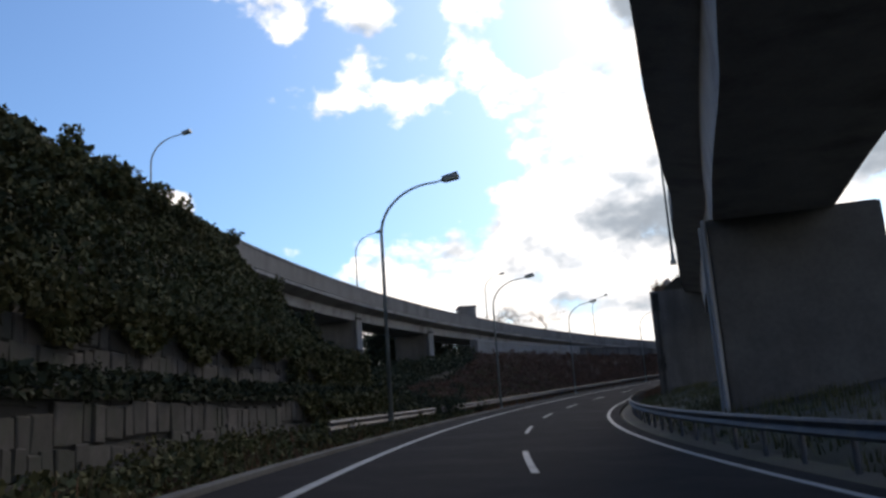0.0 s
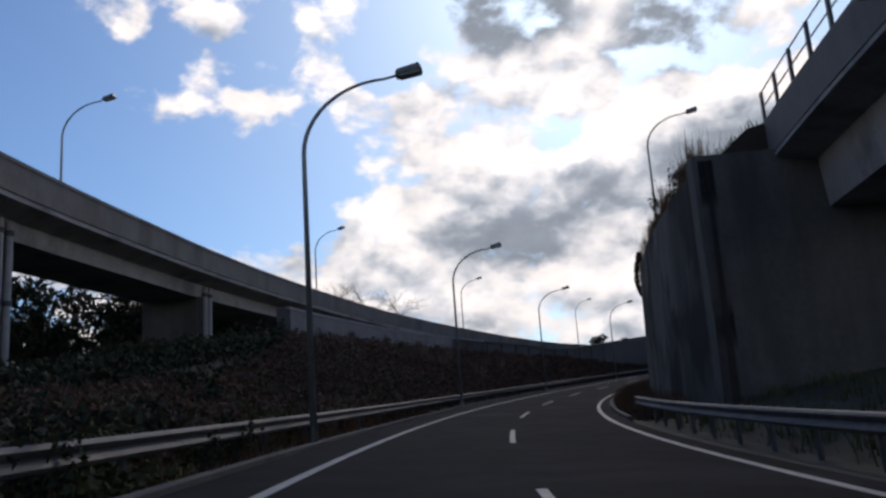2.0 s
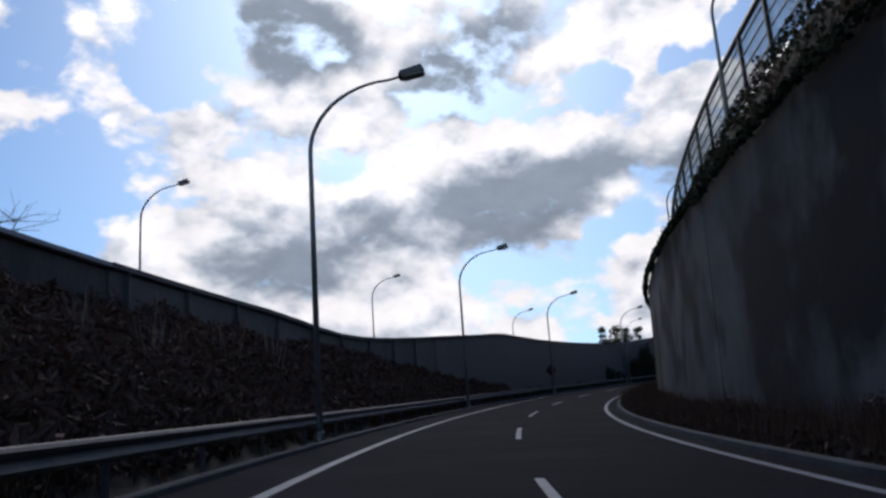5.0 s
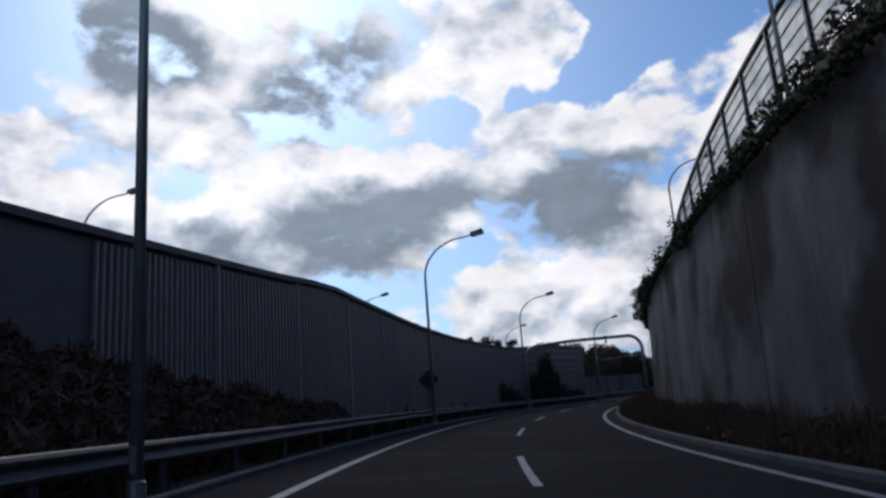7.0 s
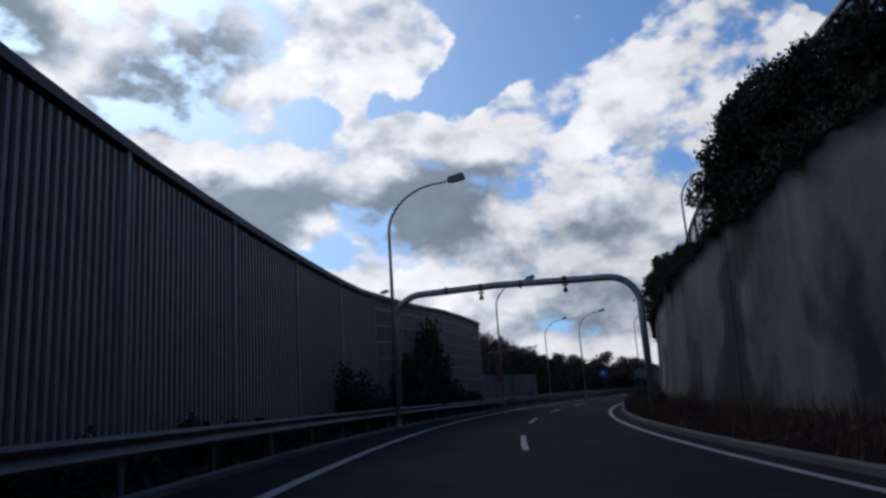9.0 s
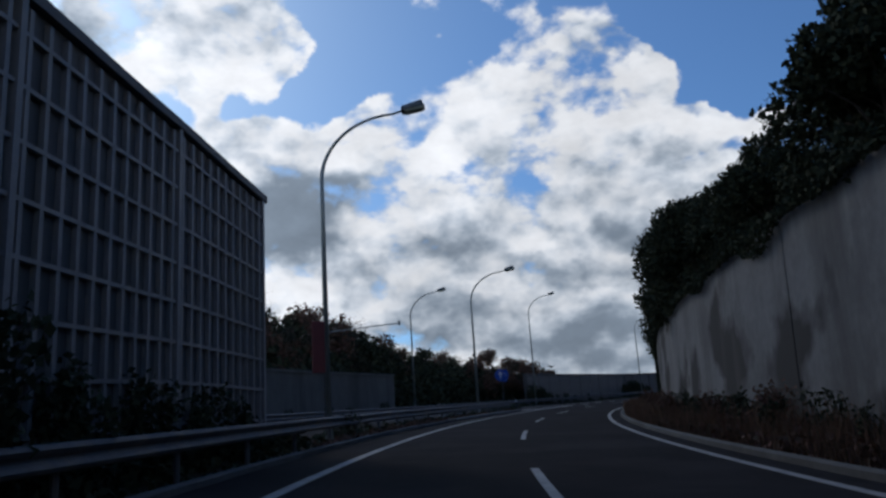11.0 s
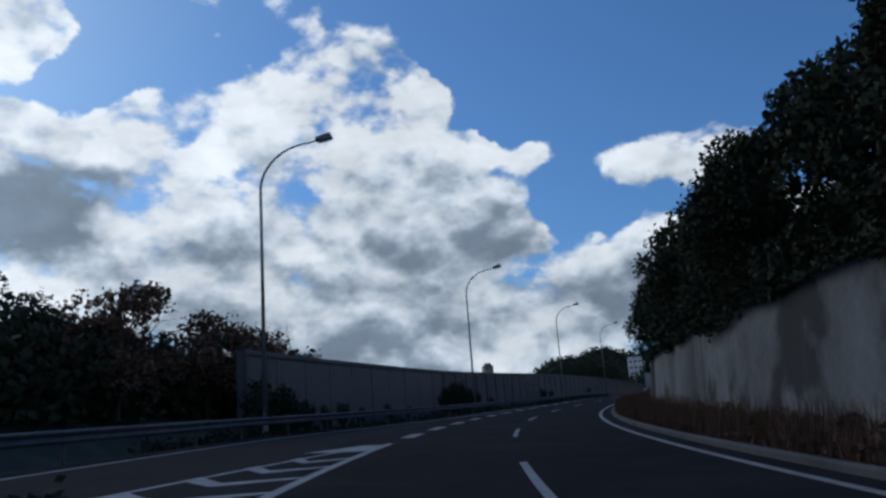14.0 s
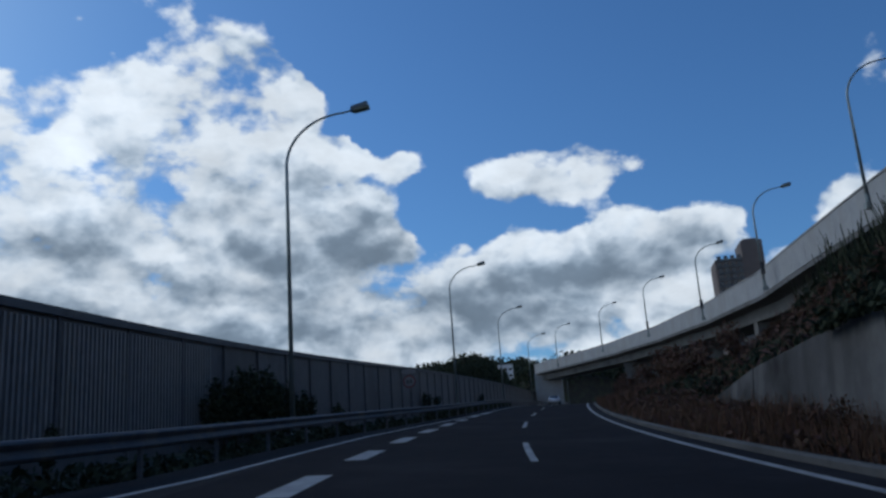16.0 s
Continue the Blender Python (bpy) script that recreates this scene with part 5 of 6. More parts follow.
small = empty("distant_tower", pose(533, 315, 30, 0, 0, 30), "small grey tower block in the distance", "building")
bm = bmesh.new()
box(bm, -1.9, 1.9, -1.9, 1.9, 0, 28.5)
box(bm, -1.2, 1.2, -1.2, 1.2, 28.5, 29.5)
part("wall", bm, tower_wall, small)
for k in range(8):
    bm = bmesh.new()
    box(bm, -1.95, 1.95, -1.95, 1.95, 3 + 3.2 * k, 4.4 + 3.2 * k)
    part("window_band", bm, glass_dark, small)
boxb = empty("rooftop_building", pose(9, 229, 5, 0, 0, 8), "plain grey flat-roofed building behind the viaduct", "building")
bm = bmesh.new()
box(bm, -2.2, 2.2, -2, 4, 0, 27.6)
box(bm, -2.4, 2.4, -2.2, 4.2, 27.6, 28)
part("wall", bm, concrete, boxb)
for k in range(7):
    bm = bmesh.new()
    box(bm, -1.8, 1.8, -2.05, -2.0, 2 + 3.4 * k, 3.4 + 3.4 * k)
    part("window_band", bm, glass_dark, boxb)
villa = empty("hillside_house", pose(748, 262, 60, 0, 0, 6), "white flat-roofed house on the distant wooded hill", "house")
bm = bmesh.new()
box(bm, -4, 4, -4.4, 4.4, -8, 17.5)
villa_wall = part("wall", bm, sign_white, villa)
bm = bmesh.new()
box(bm, -4.3, 4.3, -4.7, 4.7, 17.5, 18.0)
part("roof", bm, concrete, villa)
for k in range(3):
    for y in (-2.9, 0.0, 2.9):
        bm = bmesh.new()
        box(bm, -4.06, -3.98, y - 0.9, y + 0.9, 6.0 + 3.9 * k, 7.5 + 3.9 * k)
        part("window", bm, glass_dark, villa_wall)

# white car far ahead on the other side
car = empty("car", frame_at(500, -0.8, 0.02), "small white saloon car on the road ahead", "car")
bm = bmesh.new()
prof = [(-2.1, 0.3), (-2.15, 0.75), (-1.9, 0.92), (-1.2, 0.98), (-0.65, 1.4), (0.75, 1.42), (1.35, 0.98), (2.0, 0.88), (2.15, 0.6), (2.1, 0.3)]
L, R = ([bm.verts.new((x, y, z)) for y, z in prof] for x in (-0.82, 0.82))
for v in L + R:
    if v.co.z > 1.1:
        v.co.x *= 0.82
for i in range(len(prof)):
    k = (i + 1) % len(prof)
    bm.faces.new((L[i], L[k], R[k], R[i]))
bm.faces.new(L[::-1]), bm.faces.new(R)
bmesh.ops.recalc_face_normals(bm, faces=bm.faces)
bmesh.ops.bevel(bm, geom=list(bm.edges), offset=0.05, segments=2, affect="EDGES")
part("body", bm, car_white, car, smooth=True)
bm = bmesh.new()
for y0, z0, y1, z1 in ((-1.12, 1.02, -0.72, 1.36), (0.82, 1.36, 1.27, 1.02)):
    vs = [bm.verts.new((x, y + (0.05 if y > 0 else -0.05), z)) for x, y, z in ((-0.6, y0, z0), (0.6, y0, z0), (0.56, y1, z1), (-0.56, y1, z1))]
    bm.faces.new(vs)
part("windscreen", bm, glass_dark, car)
for x in (-0.78, 0.78):
    for y in (-1.3, 1.35):
        bm = bmesh.new()
        tube(bm, [(x - 0.09, y, 0.31), (x + 0.09, y, 0.31)], [0.31, 0.31], 16)
        part("wheel", bm, rubber, car)
for x in (-0.6, 0.6):
    bm = bmesh.new()
    box(bm, x - 0.16, x + 0.16, -2.2, -2.12, 0.68, 0.84)
    part("tail_lamp", bm, sign_red, car, "red tail lamp")


# ---- plants ----
def leaf_cloud(centres, size, rng, flat=0.0, long=1.5):
    """Vertices and faces of one bent leaf (two triangles) at every centre."""
    n = len(centres)
    a = rng.normal(size=(n, 3))
    a /= np.linalg.norm(a, axis=1)[:, None]
    b = rng.normal(size=(n, 3))
    b -= (a * b).sum(1)[:, None] * a
    b /= np.linalg.norm(b, axis=1)[:, None]
    c = np.cross(a, b)
    r = size * rng.uniform(0.6, 1.35, (n, 1))
    v = np.empty((n, 4, 3))
    v[:, 0] = centres - a * r * long / 2
    v[:, 1] = centres + b * r * 0.5 + c * r * 0.12
    v[:, 2] = centres + a * r * long / 2
    v[:, 3] = centres - b * r * 0.5 + c * r * 0.12
    f = np.arange(n * 4).reshape(n, 4)
    return v.reshape(-1, 3), f


def fast_mesh(name, v, f, mat, parent=None, label=""):
    me = bpy.data.meshes.new(name)
    me.vertices.add(len(v))
    me.vertices.foreach_set("co", np.asarray(v, np.float32).ravel())
    k = f.shape[1]
    me.loops.add(f.size)
    me.loops.foreach_set("vertex_index", f.ravel().astype(np.int32))
    me.polygons.add(len(f))
    me.polygons.foreach_set("loop_start", np.arange(len(f), dtype=np.int32) * k)
    me.update(calc_edges=True)
    me.materials.append(mat)
    ob = new(name, me)
    if parent is not None:
        ob.parent = parent
    if label:
        tagged(ob, label)
    return ob


def blobs_to_leaves(blobs, per, rng, shell=0.55):
    """Points gathered towards the outside of uneven lumps (x, y, z, rx, rz)."""
    out = []
    for x, y, z, rx, rz in blobs:
        n = max(8, int(per * rx * rz))
        d = rng.normal(size=(n, 3))
        d /= np.linalg.norm(d, axis=1)[:, None]
        r = shell + (1 - shell) * rng.random((n, 1)) ** 0.6
        r *= 1 + 0.22 * np.sin(d[:, :1] * 5 + x) * np.cos(d[:, 1:2] * 6 + y) + 0.08 * rng.normal(size=(n, 1))
        out.append(np.array((x, y, z)) + d * r * np.array((rx, rx, rz)))
    return np.concatenate(out)


def tree(name, height, spread, rng_seed, mat, label, leaf_size=0.22, per=420, trunk_share=0.25, bare=False, lumps=22):
    """A tapered trunk with limbs, and a crown of many leaves in uneven lumps."""
    rng = np.random.default_rng(rng_seed)
    t = empty(name, Matrix(), label, "tree", "trees")
    bm = bmesh.new()
    lean = rng.normal(size=2) * 0.04 * height
    top = Vector((lean[0], lean[1], height * (0.9 if bare else 0.75)))
    tube(bm, [(0, 0, -0.5), top * 0.35, top * 0.7, top], [0.035 * height * 0.6, 0.024 * height * 0.6, 0.014 * height * 0.6, 0.01], 7)
    tips = []
    for i in range(11 if not bare else 16):
        k = rng.uniform(0.25, 0.95)
        p = top * k
        ang = rng.uniform(0, 6.28)
        out = spread * (1.15 - k * 0.6) * rng.uniform(0.55, 1.0)
        q = p + Vector((math.cos(ang) * out, math.sin(ang) * out, height * 0.22 * rng.uniform(0.4, 1.2)))
        mid = (p + q) / 2 + Vector((0, 0, 0.06 * height))
        tube(bm, [p, mid, q], [0.012 * height * (1.1 - k), 0.006 * height * (1.1 - k) + 0.01, 0.008], 5, False)
        tips.append(q)
        if bare:
            for j in range(7):
                s0 = mid.lerp(q, rng.uniform(0, 1))
                e0 = s0 + Vector(rng.normal(size=3) * (0.11, 0.11, 0.06)) * height + Vector((0, 0, 0.06 * height))
                tube(bm, [s0, e0], [0.016, 0.006], 3, False)
                for _ in range(3):
                    s1 = s0.lerp(e0, rng.uniform(0.3, 1))
                    e1 = s1 + Vector(rng.normal(size=3) * (0.05, 0.05, 0.03)) * height + Vector((0, 0, 0.03 * height))
                    tube(bm, [s1, e1], [0.008, 0.004], 3, False)
    part("trunk", bm, bark, t)
    if bare:
        return t
    blobs = []
    for i in range(lumps):
        k = rng.uniform(trunk_share, 1.0)
        w = spread * math.sin(math.pi * min(0.18 + 0.82 * (k - trunk_share) / (1 - trunk_share), 0.94)) ** 0.7
        ang, rad = rng.uniform(0, 6.28), w * rng.uniform(0.2, 0.95)
        r = spread * rng.uniform(0.26, 0.46)
        blobs.append((math.cos(ang) * rad, math.sin(ang) * rad, height * k * 0.95, r, r * rng.uniform(0.7, 1.0)))
    pts = blobs_to_leaves(blobs, per, rng)
    strays = pts[rng.integers(0, len(pts), len(pts) // 25)] * (1.06, 1.06, 1.03)
    v, f = leaf_cloud(np.concatenate([pts, strays]), leaf_size, rng)
    fast_mesh("crown", v, f, mat, t)
    return t


def place(ob, s, u, h, size=1.0, turn=0.0):
    return copy_thing(ob, frame_at(s, u, h, turn) @ Matrix.Diagonal((size, size, size, 1)))


def first_place(ob, s, u, h, size=1.0):
    ob.matrix_basis = frame_at(s, u, h) @ Matrix.Diagonal((size, size, size, 1))


def road_pts(s, u, h):
    """Places for many points at once."""
    a = np.interp(s, _S, _H)
    return np.stack([np.interp(s, _S, _X) + np.cos(a) * u, np.interp(s, _S, _Y) + np.sin(a) * u, np.interp(s, _S, _Z) + h], 1)


def cover_slope(name, s0, s1, u0, u1, count, size, mat, lift, label, seed, lump=0.9, dens=None, long=1.5):
    """Leaves heaped over the ground between u0(s) and u1(s) in uneven mounds."""
    rng = np.random.default_rng(seed)
    s = rng.uniform(s0, s1, count)
    k = rng.random(count)
    u = np.array([u0(a) + (u1(a) - u0(a)) * b for a, b in zip(s, k)])
    h, keep = np.empty(count), np.ones(count, bool)
    for i in range(count):
        m = 0.5 + 0.5 * noise.noise(Vector((s[i] * 0.55, u[i] * 0.6, seed))) + 0.35 * noise.noise(Vector((s[i] * 1.7, u[i] * 1.7, seed + 3)))
        top = lift * max(0.15, m * 1.25)
        h[i] = ground_h(s[i], u[i]) + top * rng.random() ** lump
        if dens is not None:
            keep[i] = rng.random() < dens(s[i], u[i])
    pts = road_pts(s, u, h)[keep]
    v, f = leaf_cloud(pts, size, rng, long=long)
    return tagged(fast_mesh(name, v, f, mat), label, "plants", kind="stuff")


def grass(name, s0, s1, u0, u1, count, tall, mat, label, seed, base=None, width=0.02):
    """Bent blades in tufts."""
    rng = np.random.default_rng(seed)
    tuft = rng.uniform(0, 1, (max(count // 14, 1), 2))
    pick = rng.integers(0, len(tuft), count)
    s = s0 + (s1 - s0) * tuft[pick, 0] + rng.normal(size=count) * 0.16
    k = np.clip(tuft[pick, 1] + rng.normal(size=count) * 0.05, 0, 1)
    u = np.array([u0(a) + (u1(a) - u0(a)) * b for a, b in zip(s, k)])
    h = np.array([(base or ground_h)(a, b) for a, b in zip(s, u)])
    p = road_pts(s, u, h - 0.05)
    hgt = tall * rng.uniform(0.45, 1.2, (count, 1)) * (0.6 + 0.5 * rng.random((len(tuft), 1))[pick])
    ang = rng.uniform(0, 6.28, count)
    d = np.stack([np.cos(ang), np.sin(ang), 0 * ang], 1)
    side = np.stack([-np.sin(ang), np.cos(ang), 0 * ang], 1) * width
    lean = d * hgt * rng.uniform(0.05, 0.5, (count, 1))
    up = np.array((0, 0, 1.0))
    v = np.stack([p - side, p + side, p + lean + up * hgt + side * 0.25, p + lean + up * hgt - side * 0.25], 1)
    ob = fast_mesh(name, v.reshape(-1, 3), np.arange(count * 4).reshape(count, 4), mat)
    return tagged(ob, label, "grass", kind="stuff")


def shrub(name, radius, tall, seed, mat, label, leaf_size=0.12, per=900, lumps=9):
    rng = np.random.default_rng(seed)
    t = empty(name, Matrix(), label, "shrub", "shrubs")
    bm = bmesh.new()
    blobs = []
    for i in range(lumps):
        a, r = rng.uniform(0, 6.28), radius * rng.uniform(0.1, 0.75)
        z = tall * rng.uniform(0.25, 0.85)
        q = Vector((math.cos(a) * r, math.sin(a) * r, z))
        tube(bm, [(0, 0, -0.2), (q.x * 0.4, q.y * 0.4, z * 0.5), q], [0.035, 0.022, 0.008], 5, False)
        blobs.append((q.x, q.y, q.z, radius * rng.uniform(0.3, 0.5), tall * rng.uniform(0.2, 0.32)))
    part("stems", bm, bark, t)
    pts = blobs_to_leaves(blobs, per, rng, 0.35)
    v, f = leaf_cloud(pts, leaf_size, rng)
    fast_mesh("leaves", v, f, mat, t)
    return t


# overgrown slope on the outside of the bend, beside the masonry
cover_slope("ivy", 6, 40, lambda s: -7.4, lambda s: -16.0, 70000, 0.14, leaf, 1.0, "dense green creepers over the slope above the masonry", 11)
cover_slope("ivy", 34, 62, lambda s: -5.2, lambda s: -14.5, 36000, 0.13, leaf, 0.9, "green creepers on the end of the slope", 12)
rng_i = np.random.default_rng(5)
n_i = 15000
s_i, k_i = rng_i.uniform(6, 40, n_i), rng_i.random(n_i)
u_i = -7.05 - k_i * 0.2
h_i = 3.9 - rng_i.random(n_i) ** 1.7 * np.array([0.35 + 1.3 * abs(noise.noise(Vector((a * 0.3, 1, 2)))) for a in s_i])
v_i, f_i = leaf_cloud(road_pts(s_i, u_i, h_i), 0.16, rng_i)
tagged(fast_mesh("hanging_creeper", v_i, f_i, leaf), "green creepers hanging over the stone masonry", "plants", kind="stuff")
n_i = 15000
s_i = 26.0 + 16.0 * rng_i.random(n_i) ** 0.75
h_i = 0.3 + 3.7 * rng_i.random(n_i)
u_i = np.where(h_i < 1.95, -5.95, -7.1) + rng_i.uniform(-0.1, 0.3, n_i)
thin = np.array([0.5 + noise.noise(Vector((a * 0.5, b * 0.9, 4))) for a, b in zip(s_i, h_i)]) + (s_i - 31) * 0.12 > 0.35
v_i, f_i = leaf_cloud(road_pts(s_i[thin], u_i[thin], h_i[thin]), 0.15, rng_i)
tagged(fast_mesh("creeper_curtain", v_i, f_i, leaf), "green creepers grown over the end of the stone masonry", "plants", kind="stuff")
n_i = 9000
s_i, h_i = rng_i.uniform(6, 39, n_i), 1.78 + 0.5 * rng_i.random(n_i) ** 1.6
v_i, f_i = leaf_cloud(road_pts(s_i, rng_i.uniform(-7.1, -5.95, n_i), h_i), 0.12, rng_i)
tagged(fast_mesh("ledge_weeds", v_i, f_i, leaf_dark), "dark weeds along the ledge between the stone tiers", "plants", kind="stuff")
cover_slope("weeds", 4, 60, lambda s: -4.3, lambda s: -6.2, 20000, 0.1, leaf, 0.8, "weeds between the road and the masonry", 13)
grass("dry_weeds", 6, 95, lambda s: -4.3, lambda s: -6.5, 7000, 0.55, dry_grass, "dry grass and weeds along the verge", 14)
# russet scrub below the viaduct
cover_slope("scrub", 58, 192, lambda s: -5.0, lambda s: flank_u(s) + 0.2, 125000, 0.085, leaf_rust, 1.0, "russet brown scrub on the bank below the viaduct", 15, long=4.5)
cover_slope("scrub", 42, 64, lambda s: -5.4, lambda s: -15.0, 17000, 0.15, leaf_dark, 1.3, "dark scrub on the end of the overgrown slope", 20)
cover_slope("scrub", 60, 99, lambda s: -14.5, lambda s: -26.0, 22000, 0.2, leaf_dark, 1.5, "dark scrub under the viaduct", 18)
cover_slope("scrub", 58, 110, lambda s: -4.9, lambda s: -13.0, 36000, 0.12, leaf, 0.9, "green scrub on the bank below the viaduct", 16, dens=lambda s, u: ramp(s, (58, 1.0), (80, 0.7), (110, 0.1)))
grass("dry_weeds", 95, 200, lambda s: -4.9, lambda s: max(flank_u(s) + 0.5, -9.0), 9000, 0.7, dry_grass, "dry grass on the bank", 17)

bush = shrub("shrub", 1.0, 1.7, 21, leaf_dark, "dark green shrub growing through the guardrail", 0.12, 210)
first_place(bush, 48.6, -4.9, 0.1, 0.85)
for s, u, k in ((50.2, -4.7, 0.95), (51.8, -4.75, 1.05), (53.6, -4.7, 1.0), (55.6, -4.8, 0.85), (61.5, -4.75, 0.6), (63.5, -4.75, 0.75), (52, -6.3, 1.0), (56, -7.2, 1.3), (43, -5.6, 0.8), (64, -6.6, 0.9), (72, -8.5, 1.2), (38.5, -5.4, 0.7), (78, -7, 0.8)):
    place(bush, s, u, ground_h(s, u), k, s * 37 % 360)
# shrubs in front of the noise barrier
hedge = shrub("tall_shrub", 1.15, 3.4, 22, leaf_dark, "tall dark evergreen shrub against the noise barrier", 0.17, 250, 14)
first_place(hedge, 236, -5.1, 0.2, 0.7)
for s, k, tall in ((208, 0.35, 0.35), (221.5, 0.45, 0.45), (227, 0.35, 0.35), (240, 0.7, 0.8), (243.5, 0.6, 0.6), (246.5, 0.9, 1.35), (248.6, 1.0, 1.4), (250.6, 1.05, 1.55), (252.4, 1.15, 2.1), (254.4, 1.2, 2.3),
                   (256.2, 1.1, 2.3), (257.8, 1.0, 1.7), (260, 0.9, 1.0), (262.2, 0.8, 0.8), (265, 0.75, 0.75), (267.6, 0.7, 0.7), (270.4, 0.6, 0.6)):
    copy_thing(hedge, frame_at(s, -5.3, 0.1, s * 53 % 360) @ Matrix.Diagonal((k, k, tall, 1)))
cover_slope("weeds", 192, 330, lambda s: -4.8, lambda s: -5.6, 22000, 0.12, leaf_dark, 0.6, "dark weeds at the foot of the barrier", 23)
cover_slope("weeds", 275, 326, lambda s: -4.3, lambda s: -6.0, 12000, 0.11, leaf_rust, 0.35, "low dry weeds on the island beside the guardrail", 24)
for s, k in ((360, 0.5), (368, 0.55), (371, 0.6), (374, 0.45), (395.8, 0.9), (397.6, 1.1), (399.4, 1.15), (401.2, 1.05), (402.8, 0.95), (404.5, 0.95), (407, 0.75), (380, 0.5), (385, 0.4), (413, 0.5), (441, 0.7), (446, 0.6), (478, 0.7), (286, 0.4), (300, 0.5), (306, 0.55), (311, 0.5), (318, 0.6)):
    place(hedge, s, (outer_u(s) + 0.7) if s > 350 else -13.9, 0.3, k, s * 31 % 360)

# trees
ever = tree("evergreen_tree", 7.5, 3.1, 31, leaf_dark, "dense dark evergreen tree on the bank above the wall", 0.17, 430, 0.06, lumps=28)
ever2 = tree("evergreen_tree", 6.5, 3.0, 32, leaf_dark, "broad dark evergreen tree overhanging the retaining wall", 0.17, 430, 0.04, lumps=26)


def crown_top(s):
    """Height that the trees above the inner wall reach."""
    return ramp(s, (238, 7.9), (256, 8.4), (262, 9.1), (267, 10.6), (271, 10.2), (275, 8.7), (281, 8.8), (287, 9.8), (295, 10.4), (300, 11.6), (302.5, 11.2), (304, 6.6), (307, 7.0), (309, 8.0), (312, 9.3), (319, 9.7),
                (323, 9.0), (328, 8.6), (333, 8.9), (338, 9.4), (343, 9.2), (347, 8.7), (356, 8.6), (362, 8.6), (368, 8.3), (378, 8.2))


RIGHT_TREES = [238, 244, 249, 255, 260, 264, 269, 272, 277, 281, 286, 291, 296, 299.5, 305.5, 308.5, 312, 316, 320, 325, 330, 335, 340, 345, 350, 355, 360, 365, 370, 375]
for i, s in enumerate(RIGHT_TREES):
    kind, tall = (ever, 7.9) if i % 2 else (ever2, 6.9)
    foot = wall_top(s) - 0.4
    k = (crown_top(s) - foot) / tall
    u = 9.9 + 0.4 * math.sin(i * 2.1)
    if i < 2:
        first_place(kind, s, u, foot, k)
    else:
        place(kind, s, u, foot, k / kind.scale.x, s * 47 % 360)
conifer = tree("conifer", 9.0, 2.0, 33, leaf_dark, "slim dark conifer on the wooded bank", 0.24, 230, 0.12, lumps=22)
broad = tree("broadleaf_tree", 9.0, 3.6, 34, leaf_dark, "rounded dark broadleaf tree on the wooded bank", 0.33, 58, 0.2, lumps=24)
russet = tree("autumn_tree", 8.0, 3.0, 35, leaf_rust, "sparse autumn tree with russet leaves", 0.2, 140, 0.25, lumps=20)
bare = tree("bare_tree", 7.0, 3.0, 36, bark, "leafless tree with fine branches", bare=True)
first_place(conifer, 347, -21, 1.5, 0.8)
first_place(broad, 300, -22, 3.0, 0.8)
first_place(russet, 318, -21, 3.0, 0.95)
first_place(bare, 310, -20, 4.0, 0.85)
rt = random.Random(8)
for i in range(52):
    s = 262 + i * 2.22
    u = -17.5 - rt.uniform(0, 12)
    k = rt.uniform(0.65, 0.95) * ramp(s, (262, 0.42), (284, 0.46), (294, 0.64), (303, 0.96), (330, 1.0), (372, 0.55))
    place(rt.choice((broad, broad, conifer, russet)), s, u, ground_h(s, u) - 0.3, k, rt.uniform(0, 360))
for i in range(24):
    s = 282 + i * 3.4
    place(hedge, s, -17 - rt.uniform(0, 3), ground_h(s, -17.5) - 0.2, rt.uniform(0.8, 1.3), rt.uniform(0, 360))
for s, u, k in ((362, -15.5, .85), (366, -17, .75), (370, -15, .7), (354, -16, .9), (358, -17, .95), (376, -15, .62), (379, -14, .45)):
    place(russet if s != 366 else broad, s, u, ground_h(s, u) - 0.2, k, s * 11 % 360)
for s, u, k in ((367.5, -16, .8), (370.5, -16.6, .84), (373, -17.2, .76)):
    place(russet, s, u, ground_h(s, u) - 0.2, k, s * 7 % 360)
for i, (s, u, top) in enumerate(((307, -20.5, 10.3), (311, -22, 11.0), (315, -21, 10.7), (318.5, -22.5, 12.4), (322, -21.5, 12.6), (326, -21.5, 12.3), (330, -21, 11.5), (335, -20.5, 10.2), (340, -20.5, 9.6), (345, -20.5, 8.9), (350, -20.5, 9.0), (354, -20, 9.0), (358.5, -20, 8.3))):
    g = ground_h(s, u) - 0.2
    place((broad, russet, broad)[i % 3], s, u, g, (top - g) / (8.4 if i % 3 == 1 else 9.4), s * 7 % 360)
place(conifer, 376.4, -16, ground_h(376.4, -16) - 0.2, 0.66, 15)
for s, u, k in ((300, -20, .8), (322.6, -19.5, 1.2), (324.4, -19.8, 1.15), (358, -17, .75), (336, -19, .7), (369, -15.6, .9)):
    place(bare, s, u, ground_h(s, u) - 0.2 + (3.0 if s < 200 else 0), k, s * 17 % 360)
for s, u, h, k in ((126.5, 12.4, 10.6, 1.3), (131.5, 12.2, 10.6, 1.0), (138, 12.4, 10.4, .8), (148, -31, 2.5, 2.1), (158, -32, 2.0, 2.2), (139, -30.5, 2.5, 1.9)):
    place(bare, s, u, h, k, s * 29 % 360)
